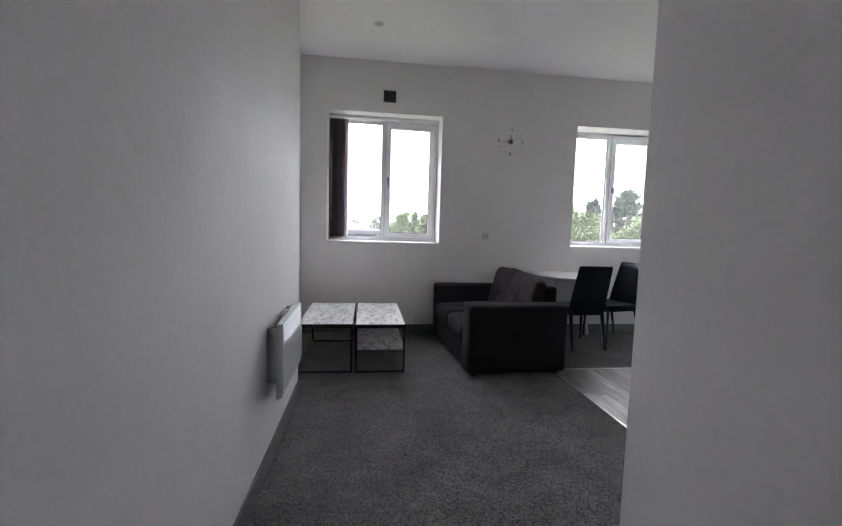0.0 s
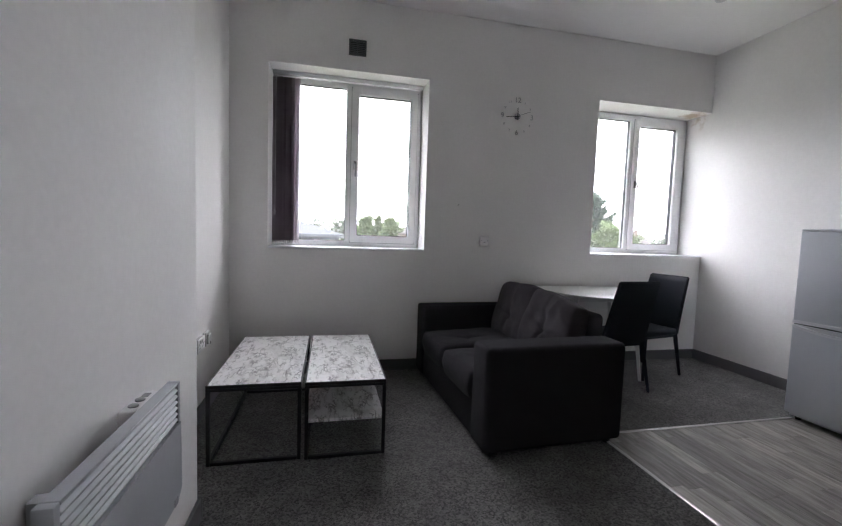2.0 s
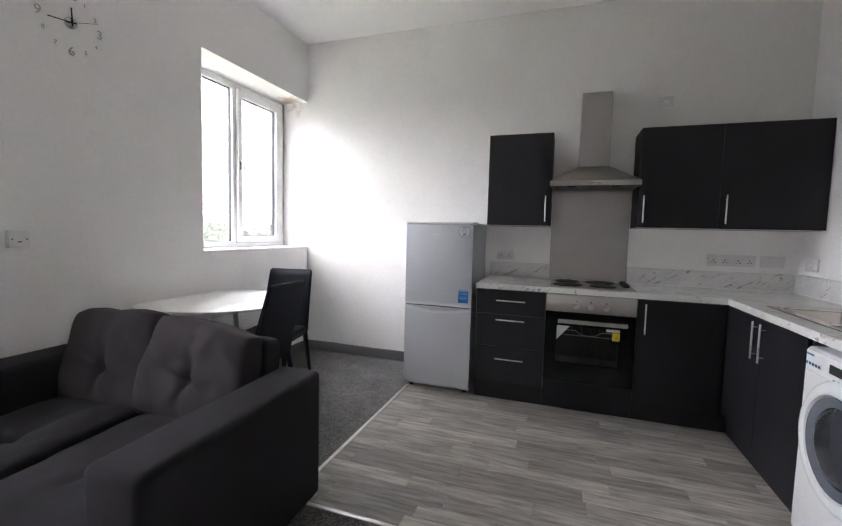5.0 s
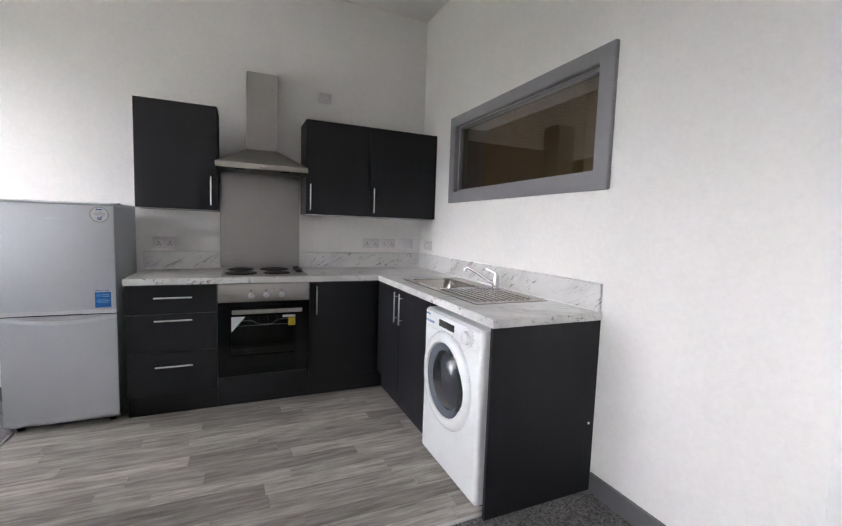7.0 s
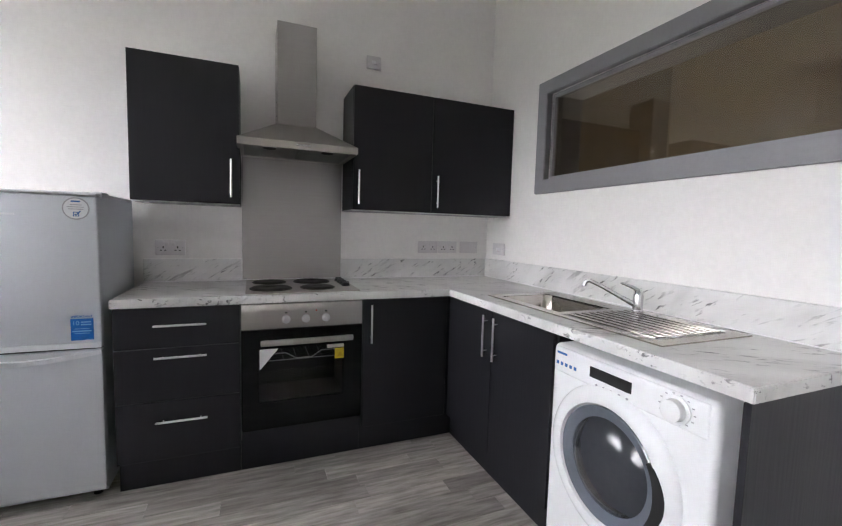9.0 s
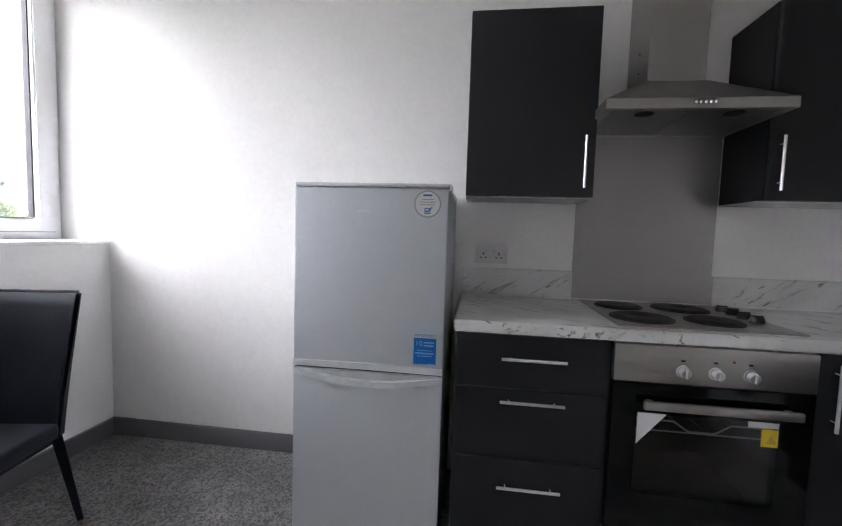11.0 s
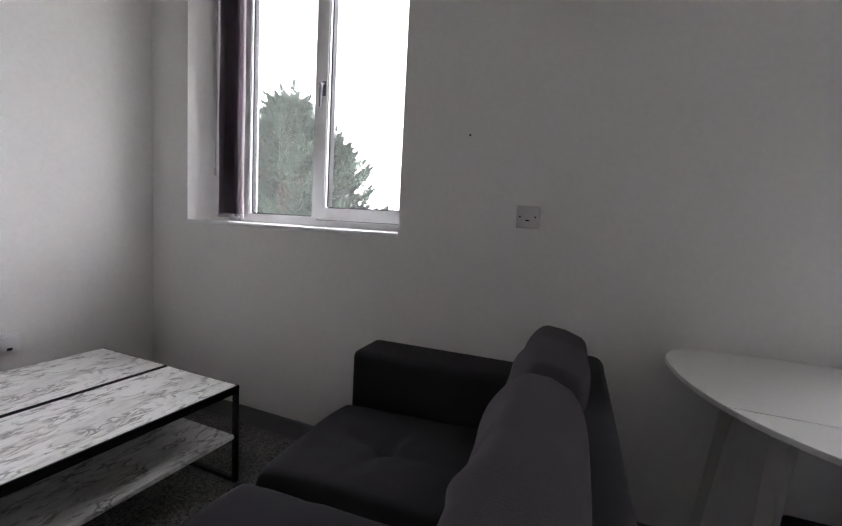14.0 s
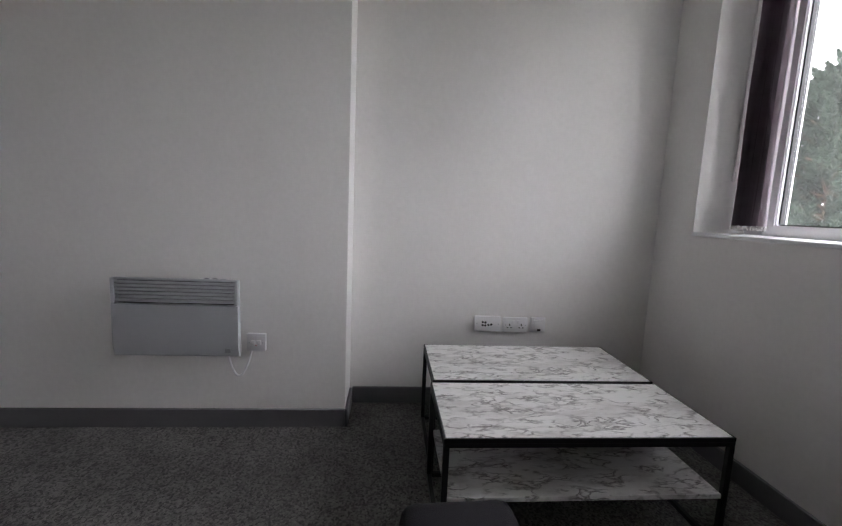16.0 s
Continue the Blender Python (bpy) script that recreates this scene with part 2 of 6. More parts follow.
def plank_material():
    m = bpy.data.materials.new("grey_wood_vinyl")
    m.use_nodes = True
    n, l = m.node_tree.nodes, m.node_tree.links
    b = n["Principled BSDF"]
    b.inputs["Roughness"].default_value = 0.42
    co = n.new("ShaderNodeTexCoord")
    info = n.new("ShaderNodeObjectInfo")
    off = n.new("ShaderNodeVectorMath")
    off.operation = "MULTIPLY_ADD"
    off.inputs[1].default_value = (37, 53, 11)
    comb = n.new("ShaderNodeCombineXYZ")
    for i in range(3):
        l.new(info.outputs["Random"], comb.inputs[i])
    l.new(comb.outputs[0], off.inputs[0])
    l.new(co.outputs["Object"], off.inputs[2])
    mp = n.new("ShaderNodeMapping")
    mp.inputs["Scale"].default_value = (1, 0.1, 1)
    l.new(off.outputs["Vector"], mp.inputs["Vector"])
    grain = n.new("ShaderNodeTexNoise")
    grain.inputs["Scale"].default_value, grain.inputs["Detail"].default_value, grain.inputs["Roughness"].default_value = 42, 7, 0.62
    l.new(mp.outputs["Vector"], grain.inputs["Vector"])
    ramp = n.new("ShaderNodeValToRGB")
    ramp.color_ramp.elements[0].position, ramp.color_ramp.elements[0].color = 0.30, (0.165, 0.148, 0.130, 1)
    ramp.color_ramp.elements[1].position, ramp.color_ramp.elements[1].color = 0.72, (0.50, 0.47, 0.43, 1)
    l.new(grain.outputs["Fac"], ramp.inputs["Fac"])
    val = n.new("ShaderNodeMapRange")
    val.inputs["To Min"].default_value, val.inputs["To Max"].default_value = 0.68, 1.3
    l.new(info.outputs["Random"], val.inputs["Value"])
    hsv = n.new("ShaderNodeHueSaturation")
    l.new(ramp.outputs["Color"], hsv.inputs["Color"])
    l.new(val.outputs["Result"], hsv.inputs["Value"])
    l.new(hsv.outputs["Color"], b.inputs["Base Color"])
    bp = n.new("ShaderNodeBump")
    bp.inputs["Strength"].default_value, bp.inputs["Distance"].default_value = 0.12, 0.004
    l.new(grain.outputs["Fac"], bp.inputs["Height"])
    l.new(bp.outputs["Normal"], b.inputs["Normal"])
    return m


def glass_material(name, tint, rough=0.0, gloss=0.03, film=0.0):
    m = bpy.data.materials.new(name)
    m.use_nodes = True
    n, l = m.node_tree.nodes, m.node_tree.links
    n.remove(n["Principled BSDF"])
    tr = n.new("ShaderNodeBsdfTransparent")
    tr.inputs["Color"].default_value = (*tint, 1)
    gl = n.new("ShaderNodeBsdfGlossy")
    gl.inputs["Roughness"].default_value = rough
    fr = n.new("ShaderNodeMapRange")
    fr.inputs["To Min"].default_value, fr.inputs["To Max"].default_value = gloss, 0.75
    lw = n.new("ShaderNodeLayerWeight")
    pw = n.new("ShaderNodeMath")
    pw.operation = "POWER"
    pw.inputs[1].default_value = 2.6
    l.new(lw.outputs["Facing"], pw.inputs[0])
    l.new(pw.outputs[0], fr.inputs["Value"])
    mx = n.new("ShaderNodeMixShader")
    l.new(fr.outputs[0], mx.inputs[0])
    l.new(tr.outputs[0], mx.inputs[1])
    l.new(gl.outputs[0], mx.inputs[2])
    last = mx
    if film:
        # dusty film; its white veil also stands in for glare haze over the view
        dust_haze = n.new("ShaderNodeBsdfTranslucent")
        dust_haze.inputs["Color"].default_value = (0.8, 0.8, 0.8, 1)
        last = n.new("ShaderNodeMixShader")
        last.inputs[0].default_value = film
        l.new(mx.outputs[0], last.inputs[1])
        l.new(dust_haze.outputs[0], last.inputs[2])
    l.new(last.outputs[0], n["Material Output"].inputs["Surface"])
    return m


def steel_material(name, color, rough, stretch, bump=0.08):
    return mat(name, color, rough, 1.0, 0.05, 5, 120, bump, 160, 0.08, stretch=stretch)


M_WALL = mat("white_wall_paint", (0.89, 0.874, 0.858), 0.74, 0, 0.045, 2.4, 45, 0.05, 30, 0.16, spec=0.08)


def add_stain(m, at, reach, color):
    """A brown damp mark with a ragged edge round one place."""
    n, l = m.node_tree.nodes, m.node_tree.links
    b = n["Principled BSDF"]
    clean = b.inputs["Base Color"].links[0].from_socket
    co = n.new("ShaderNodeTexCoord")
    dist = n.new("ShaderNodeVectorMath")
    dist.operation = "DISTANCE"
    dist.inputs[1].default_value = at
    l.new(co.outputs["Object"], dist.inputs[0])
    nz = n.new("ShaderNodeTexNoise")
    nz.inputs["Scale"].default_value, nz.inputs["Detail"].default_value = 14, 6
    l.new(co.outputs["Object"], nz.inputs["Vector"])
    add = n.new("ShaderNodeMath")
    add.operation = "MULTIPLY_ADD"
    add.inputs[1].default_value = -reach * 2.2
    l.new(nz.outputs["Fac"], add.inputs[0])
    l.new(dist.outputs["Value"], add.inputs[2])
    rng_ = n.new("ShaderNodeMapRange")
    rng_.inputs["From Min"].default_value, rng_.inputs["From Max"].default_value = -reach * 0.8, 0.0
    rng_.inputs["To Min"].default_value, rng_.inputs["To Max"].default_value = 0.75, 0.0
    l.new(add.outputs[0], rng_.inputs["Value"])
    mx = n.new("ShaderNodeMixRGB")
    mx.inputs["Color2"].default_value = (*color, 1)
    l.new(rng_.outputs["Result"], mx.inputs["Fac"])
    l.new(clean, mx.inputs["Color1"])
    l.new(mx.outputs["Color"], b.inputs["Base Color"])


def add_sheen(m):
    """Uneven roller sheen: smoother upright patches in matt paint."""
    n, l = m.node_tree.nodes, m.node_tree.links
    b = n["Principled BSDF"]
    co = n.new("ShaderNodeTexCoord")
    mp = n.new("ShaderNodeMapping")
    mp.inputs["Scale"].default_value = (1, 1, 0.45)
    l.new(co.outputs["Object"], mp.inputs["Vector"])
    nz = n.new("ShaderNodeTexNoise")
    nz.inputs["Scale"].default_value, nz.inputs["Detail"].default_value, nz.inputs["Roughness"].default_value = 6.5, 8, 0.66
    l.new(mp.outputs["Vector"], nz.inputs["Vector"])
    for name, low, high in (("Specular IOR Level", 0.05, 0.24), ("Roughness", 0.78, 0.52)):
        mr = n.new("ShaderNodeMapRange")
        mr.inputs["From Min"].default_value, mr.inputs["From Max"].default_value = 0.52, 0.68
        mr.inputs["To Min"].default_value, mr.inputs["To Max"].default_value = low, high
        l.new(nz.outputs["Fac"], mr.inputs["Value"])
        l.new(mr.outputs["Result"], b.inputs[name])


add_sheen(M_WALL)
add_stain(M_WALL, (4.40, 7.14, 2.60), 0.13, (0.42, 0.30, 0.19))
M_CEIL = mat("white_ceiling_paint", (0.90, 0.89, 0.88), 0.75, 0, 0.03, 1.2, 40, 0.08, 60)
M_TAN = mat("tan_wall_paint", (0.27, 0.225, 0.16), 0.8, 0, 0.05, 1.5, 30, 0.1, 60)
M_BASEBOARD = mat("grey_skirting_paint", (0.15, 0.148, 0.155), 0.45, 0, 0.06, 5, 60, 0.06)
M_GREYPAINT = mat("grey_frame_paint", (0.27, 0.268, 0.282), 0.45, 0, 0.05, 4, 60, 0.08)
M_CARPET = carpet_material()
M_PLANK = plank_material()
M_GROUT = mat("dark_joint", (0.06, 0.055, 0.05), 0.9)
M_UPVC = mat("white_upvc", (0.88, 0.88, 0.895), 0.28, 0, 0.02, 3, 50, rvar=0.05)
M_GASKET = mat("black_rubber", (0.030, 0.030, 0.034), 0.6)
M_GLASS = glass_material("window_glass", (0.985, 0.99, 0.99), film=0.016)
M_GLASS_DIM = glass_material("interior_glass", (0.80, 0.77, 0.70), gloss=0.06)
M_CHROME = mat("chrome", (0.72, 0.72, 0.74), 0.12, 1.0, 0.04, rvar=0.04)
M_SATIN = mat("satin_metal", (0.24, 0.24, 0.26), 0.38, 1.0)
M_BLIND = mat("plum_grey_blind_fabric", (0.20, 0.172, 0.192), 0.9, 0, 0.15, 4, 260, 0.2, 300, stretch=(1, 1, 0.4))
blind_nodes, blind_links = M_BLIND.node_tree.nodes, M_BLIND.node_tree.links
thin = blind_nodes.new("ShaderNodeBsdfTranslucent")
thin.inputs["Color"].default_value = (0.66, 0.60, 0.645, 1)
thin_mix = blind_nodes.new("ShaderNodeMixShader")
thin_mix.inputs[0].default_value = 0.62
blind_links.new(blind_nodes["Principled BSDF"].outputs[0], thin_mix.inputs[1])
blind_links.new(thin.outputs[0], thin_mix.inputs[2])
blind_links.new(thin_mix.outputs[0], blind_nodes["Material Output"].inputs["Surface"])
M_WEIGHT = mat("pale_plastic", (0.74, 0.72, 0.72), 0.4)
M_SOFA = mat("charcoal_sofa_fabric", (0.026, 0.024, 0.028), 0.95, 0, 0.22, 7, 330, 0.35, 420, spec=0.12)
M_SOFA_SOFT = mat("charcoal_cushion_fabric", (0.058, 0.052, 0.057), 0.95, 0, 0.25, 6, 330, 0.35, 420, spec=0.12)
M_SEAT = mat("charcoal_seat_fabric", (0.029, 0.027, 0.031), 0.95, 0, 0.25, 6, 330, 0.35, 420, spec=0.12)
for cloth in (M_SOFA, M_SOFA_SOFT, M_SEAT):
    cloth.node_tree.nodes["Principled BSDF"].inputs["Sheen Weight"].default_value = 0.04
    cloth.node_tree.nodes["Principled BSDF"].inputs["Sheen Roughness"].default_value = 0.5
M_LEATHER = mat("black_faux_leather", (0.0100, 0.0130, 0.0220), 0.62, 0, 0.15, 8, 180, 0.12, 220, spec=0.25)
M_BLACK = mat("black_powder_coat", (0.008, 0.008, 0.010), 0.42, 0, 0.1, 10, 140, 0.05)
M_TABLE_MARBLE = marble("grey_brown_marble_print", (0.20, 0.185, 0.18), (0.58, 0.565, 0.55), 11.0, 0.13, (1.5, 0.62, 1), 0.28, 0.42, 0.5)
M_WORKTOP = laminate("white_marble_laminate", False)
M_UPSTAND = laminate("white_marble_upstand", True)
M_WHITE_LACQUER = mat("white_table_lacquer", (0.76, 0.75, 0.735), 0.34, 0, 0.02, 3, 40, rvar=0.06)
M_CAB = mat("black_cabinet_woodgrain", (0.0115, 0.0118, 0.0150), 0.46, 0, 0.2, 4, 70, 0.06, 90, spec=0.35, stretch=(1, 1, 0.06))
M_STEEL = steel_material("brushed_steel", (0.43, 0.405, 0.38), 0.32, (1, 0.04, 1))
M_STEEL_V = steel_material("brushed_steel_sheet", (0.40, 0.385, 0.37), 0.44, (1, 0.03, 1), 0.006)
M_HANDLE = mat("brushed_handle_steel", (0.80, 0.79, 0.78), 0.36, 0.85, 0.04, rvar=0.05)
M_OVENGLASS = mat("black_oven_glass", (0.004, 0.004, 0.005), 0.06, 0, 0.05, rvar=0.02, spec=0.28)
M_PLATE = mat("black_hob_plate", (0.02, 0.017, 0.015), 0.5, 0.3, 0.2, 10, 90)
M_FRIDGE = mat("pale_silver_fridge_paint", (0.585, 0.61, 0.645), 0.42, 0.1, 0.03, 3, 140, 0.05, 200)
M_FRIDGE_TRIM = mat("pale_grey_plastic", (0.68, 0.69, 0.715), 0.35, 0, 0.03)
M_RECESS_SHADE = mat("recess_shade_grey", (0.50, 0.51, 0.53), 0.4, 0, 0.03)
M_WHITE = mat("white_enamel", (0.78, 0.79, 0.80), 0.24, 0, 0.02, 3, 50, rvar=0.05)
M_PLASTIC = mat("white_plastic", (0.88, 0.87, 0.885), 0.32, 0, 0.03)
M_HEATER = mat("pale_grey_heater_paint", (0.54, 0.555, 0.58), 0.4, 0, 0.03)
M_DARK = mat("dark_slot", (0.01, 0.01, 0.01), 0.7)
M_GREYLABEL = mat("grey_print", (0.35, 0.35, 0.37), 0.5)
M_BLUE = mat("blue_sticker", (0.003, 0.135, 0.46), 0.35)
M_PALEBLUE = mat("pale_blue_print", (0.22, 0.42, 0.70), 0.4)
M_BLUE_INK = mat("blue_ink", (0.02, 0.12, 0.36), 0.4)
M_YELLOW = mat("yellow_sticker", (0.75, 0.56, 0.03), 0.4)
M_PAPER = mat("white_paper", (0.75, 0.75, 0.76), 0.5)
M_SMOKE_RING = mat("smoked_grey_ring", (0.13, 0.145, 0.17), 0.16, 0.0, coat=0.3)
M_DRUMGLASS = mat("smoked_door_glass", (0.040, 0.043, 0.050), 0.22, 0, 0.1, rvar=0.02, coat=0.35)
M_GREYPLASTIC = mat("pale_grey_socket_plastic", (0.74, 0.715, 0.725), 0.35, 0, 0.03)
M_SILVERPLASTIC = mat("silver_plastic", (0.60, 0.60, 0.61), 0.3, 0.4)
M_MIRROR = mat("mirror_acrylic", (0.55, 0.55, 0.57), 0.2, 1.0, 0.03)
M_VENT = mat("grey_vent_metal", (0.10, 0.10, 0.105), 0.5, 0.2)
M_STRIP = mat("aluminium_strip", (0.62, 0.61, 0.59), 0.3, 0.9)
M_BARK = mat("bark", (0.09, 0.065, 0.045), 0.95, 0, 0.3, 8, 40, 0.5)
M_GRASS = mat("rough_grass_ground", (0.105, 0.115, 0.075), 1.0, 0, 0.35, 0.05, 1.2)
M_ROOFSHEET = mat("pale_roof_sheet", (0.045, 0.047, 0.052), 0.95, 0, 0.15, 0.4, 6, spec=0.05)
M_BRICK = mat("red_brick_far", (0.055, 0.040, 0.034), 0.95, 0, 0.2, 0.8, 12)
M_ROOFTILE = mat("brown_roof_tile", (0.030, 0.026, 0.025), 0.95, 0, 0.2, 0.8, 12)


def leaf_material(name, a, b_):
    m = bpy.data.materials.new(name)
    m.use_nodes = True
    n, l = m.node_tree.nodes, m.node_tree.links
    b = n["Principled BSDF"]
    b.inputs["Roughness"].default_value = 0.7
    b.inputs["Specular IOR Level"].default_value = 0.25
    geo = n.new("ShaderNodeNewGeometry")
    mix = n.new("ShaderNodeMixRGB")
    mix.inputs["Color1"].default_value, mix.inputs["Color2"].default_value = (*a, 1), (*b_, 1)
    l.new(geo.outputs["Random Per Island"], mix.inputs["Fac"])
    l.new(mix.outputs["Color"], b.inputs["Base Color"])
    return m


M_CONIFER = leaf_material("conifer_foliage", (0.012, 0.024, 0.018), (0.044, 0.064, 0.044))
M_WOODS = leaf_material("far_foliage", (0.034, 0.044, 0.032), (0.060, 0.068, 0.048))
M_LEAF = leaf_material("spring_leaves", (0.042, 0.062, 0.028), (0.088, 0.112, 0.050))

# ---------------------------------------------------------------- mesh helpers
BASE = {}


def box(x0, y0, z0, x1, y1, z1, bevel=0.0, seg=2):
    bm = bmesh.new()
    bmesh.ops.create_cube(bm, size=1)
    for v in bm.verts:
        v.co = ((x0 + x1) / 2 + v.co.x * (x1 - x0), (y0 + y1) / 2 + v.co.y * (y1 - y0), (z0 + z1) / 2 + v.co.z * (z1 - z0))
    if bevel:
        bmesh.ops.bevel(bm, geom=bm.edges[:], offset=bevel, segments=seg, affect="EDGES", profile=0.5)
    return bm


def tube(points, radius, n=10, cap=True):
    """A round bar along a line of points; radius may be a list."""
    bm = bmesh.new()
    pts = [Vector(p) for p in points]
    rings = []
    for i, p in enumerate(pts):
        d = (pts[min(i + 1, len(pts) - 1)] - pts[max(i - 1, 0)]).normalized()
        side = d.cross(Vector((0, 0, 1)) if abs(d.z) < 0.9 else Vector((1, 0, 0))).normalized()
        up = side.cross(d)
        r = radius[i] if isinstance(radius, (list, tuple)) else radius
        rings.append([bm.verts.new(p + r * (math.cos(a) * side + math.sin(a) * up)) for a in (2 * math.pi * k / n for k in range(n))])
    for a, b in zip(rings, rings[1:]):
        for k in range(n):
            bm.faces.new((a[k], a[(k + 1) % n], b[(k + 1) % n], b[k]))
    if cap:
        bm.faces.new(rings[0][::-1])
        bm.faces.new(rings[-1])
    bmesh.ops.recalc_face_normals(bm, faces=bm.faces[:])
    return bm


def bar4(p0, p1, w0, w1=None):
    """A square tapered bar."""
    w1 = w1 or w0
    return tube([p0, p1], [w0 * 0.7071, w1 * 0.7071], 4)


def lathe(profile, center, axis="z", n=40):
    """Turned form; profile: (radius, height) pairs along the axis."""
    bm = bmesh.new()
    rings = []
    for r, h in profile:
        ring = []
        for k in range(n):
            a = 2 * math.pi * k / n
            u, v = r * math.cos(a), r * math.sin(a)
            p = {"z": (u, v, h), "y": (u, h, v), "x": (h, u, v)}[axis]
            ring.append(bm.verts.new(Vector(center) + Vector(p)))
        rings.append(ring)
    for a, b in zip(rings, rings[1:]):
        for k in range(n):
            bm.faces.new((a[k], a[(k + 1) % n], b[(k + 1) % n], b[k]))
    bm.faces.new(rings[0])
    bm.faces.new(rings[-1])
    bmesh.ops.recalc_face_normals(bm, faces=bm.faces[:])
    return bm


def join(*bms):
    out = bmesh.new()
    for b in bms:
        me = bpy.data.meshes.new("tmp")
        b.to_mesh(me)
        out.from_mesh(me)
        bpy.data.meshes.remove(me)
        b.free()
    return out


def prism(outline, z0, z1, bevel=0.0):
    """A flat outline (x, y) raised from z0 to z1."""
    bm = bmesh.new()
    low = [bm.verts.new((x, y, z0)) for x, y in outline]
    top = [bm.verts.new((x, y, z1)) for x, y in outline]
    n = len(outline)
    for i in range(n):
        bm.faces.new((low[i], low[(i + 1) % n], top[(i + 1) % n], top[i]))
    f0, f1 = bm.faces.new(low[::-1]), bm.faces.new(top)
    bmesh.ops.recalc_face_normals(bm, faces=bm.faces[:])
    if bevel:
        bmesh.ops.bevel(bm, geom=list(f1.edges) + list(f0.edges), offset=bevel, segments=2, affect="EDGES")
    return bm


def slab(us, vs, skip, w0, w1, axes="xyz", bevel=0.0):
    """A grid of cells in the plane of the first two axes, less the cells skipped, with thickness along the third."""
    bm = bmesh.new()
    order = ["xyz".index(a) for a in axes]

    def at(u, v, w):
        c = [0, 0, 0]
        for i, val in zip(order, (u, v, w)):
            c[i] = val
        return c
    vert = {}

    def V(i, j, k):
        if (i, j, k) not in vert:
            vert[i, j, k] = bm.verts.new(at(us[i], vs[j], (w0, w1)[k]))
        return vert[i, j, k]
    cells = {(i, j) for i in range(len(us) - 1) for j in range(len(vs) - 1)} - set(skip)
    for i, j in cells:
        for k in (0, 1):
            bm.faces.new((V(i, j, k), V(i + 1, j, k), V(i + 1, j + 1, k), V(i, j + 1, k)))
        for (di, dj), (a, b) in {(-1, 0): ((i, j), (i, j + 1)), (1, 0): ((i + 1, j), (i + 1, j + 1)), (0, -1): ((i, j), (i + 1, j)), (0, 1): ((i, j + 1), (i + 1, j + 1))}.items():
            if (i + di, j + dj) not in cells:
                bm.faces.new((V(*a, 0), V(*b, 0), V(*b, 1), V(*a, 1)))
    bmesh.ops.recalc_face_normals(bm, faces=bm.faces[:])
    if bevel:
        es = [e for e in bm.edges if len(e.link_faces) == 2 and e.calc_face_angle(0) > 1]
        bmesh.ops.bevel(bm, geom=es, offset=bevel, segments=2, affect="EDGES")
    return bm


def finish(ob, bm, material, angle=38):
    me = bpy.data.meshes.new(ob if isinstance(ob, str) else ob.name)
    bm.to_mesh(me)
    bm.free()
    me.materials.append(material)
    me.shade_smooth()
    me.set_sharp_from_angle(angle=radians(angle))
    return me


def thing(name, label, category, at=(0, 0, 0), rz=0.0, group=""):
    ob = new(name)
    ob.empty_display_size = 0.1
    m = pose(*at, 0, 0, rz)
    ob.matrix_basis = m
    BASE[ob.name] = m.copy()
    return tagged(ob, label, category, group)


def part(name, bm, material, parent, label="", local=False, angle=38):
    """One mesh under a thing or part; coordinates are the world's, or the thing's own with local."""
    root = parent
    while root.parent:
        root = root.parent
    if not local and root.name in BASE:
        bm.transform(BASE[root.name].inverted())
    ob = new(name, finish(name, bm, material, angle))
    ob.parent = parent
    return tagged(ob, label)


def solid(name, bm, material, label="", category="", kind="", angle=38):
    """A thing, or a piece of the setting, that is one mesh."""
    ob = new(name, finish(name, bm, material, angle))
    return tagged(ob, label, category, "", kind)


# ---------------------------------------------------------------- the room
XW, XE, YN, YS, ZC = -0.19, 4.50, 7.00, 2.765, 3.19
XP, YP = 0.085, 5.19
HX1, HY, YH = 1.202, 0.40, 2.92
W1 = (0.108, 1.455, 1.105, 2.612)
W2 = (3.163, 4.50, 1.108, 2.602)
IW = (2.38, 3.83, 1.58, 2.11)

solid("wall_north", slab([XW - 0.3, W1[0], W1[1], W2[0], XE], [-0.2, 1.105, 2.608, ZC + 0.2], {(1, 1), (3, 1)}, YN, YN + 0.45, "xzy"), M_WALL, "white painted plaster wall with two window openings", "wall", "structure")
solid("wall_east", box(XE, YS - 0.3, -0.2, XE + 0.3, YN + 0.45, ZC + 0.2), M_WALL, "white painted plaster wall behind the kitchen units", "wall", "structure")
solid("wall_south", slab([HX1 + 0.15, IW[0], IW[1], XE], [-0.2, IW[2], IW[3], ZC + 0.2], {(1, 1)}, YS - 0.25, YS, "xzy"), M_WALL, "white painted wall with an interior window", "wall", "structure")
solid("wall_west", box(XW - 0.3, YP, -0.2, XW, YN, ZC + 0.2), M_WALL, "white painted recessed wall", "wall", "structure")
solid("wall_west_2", box(XW - 0.3, HY - 0.2, -0.2, XP, YP, ZC + 0.2, 0.004), M_WALL, "white painted wall standing proud of the recess", "wall", "structure")
solid("wall_hall", box(HX1, HY, -0.2, HX1 + 0.15, YH, ZC + 0.2, 0.004), M_WALL, "white painted hall wall with a projecting end", "wall", "structure")
solid("wall_hall_end", box(XP, HY - 0.2, -0.2, 5.0, HY, ZC + 0.2), M_WALL, "white painted hall end wall", "wall", "structure")
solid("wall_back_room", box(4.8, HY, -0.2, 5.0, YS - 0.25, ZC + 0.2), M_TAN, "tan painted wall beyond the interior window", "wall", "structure")
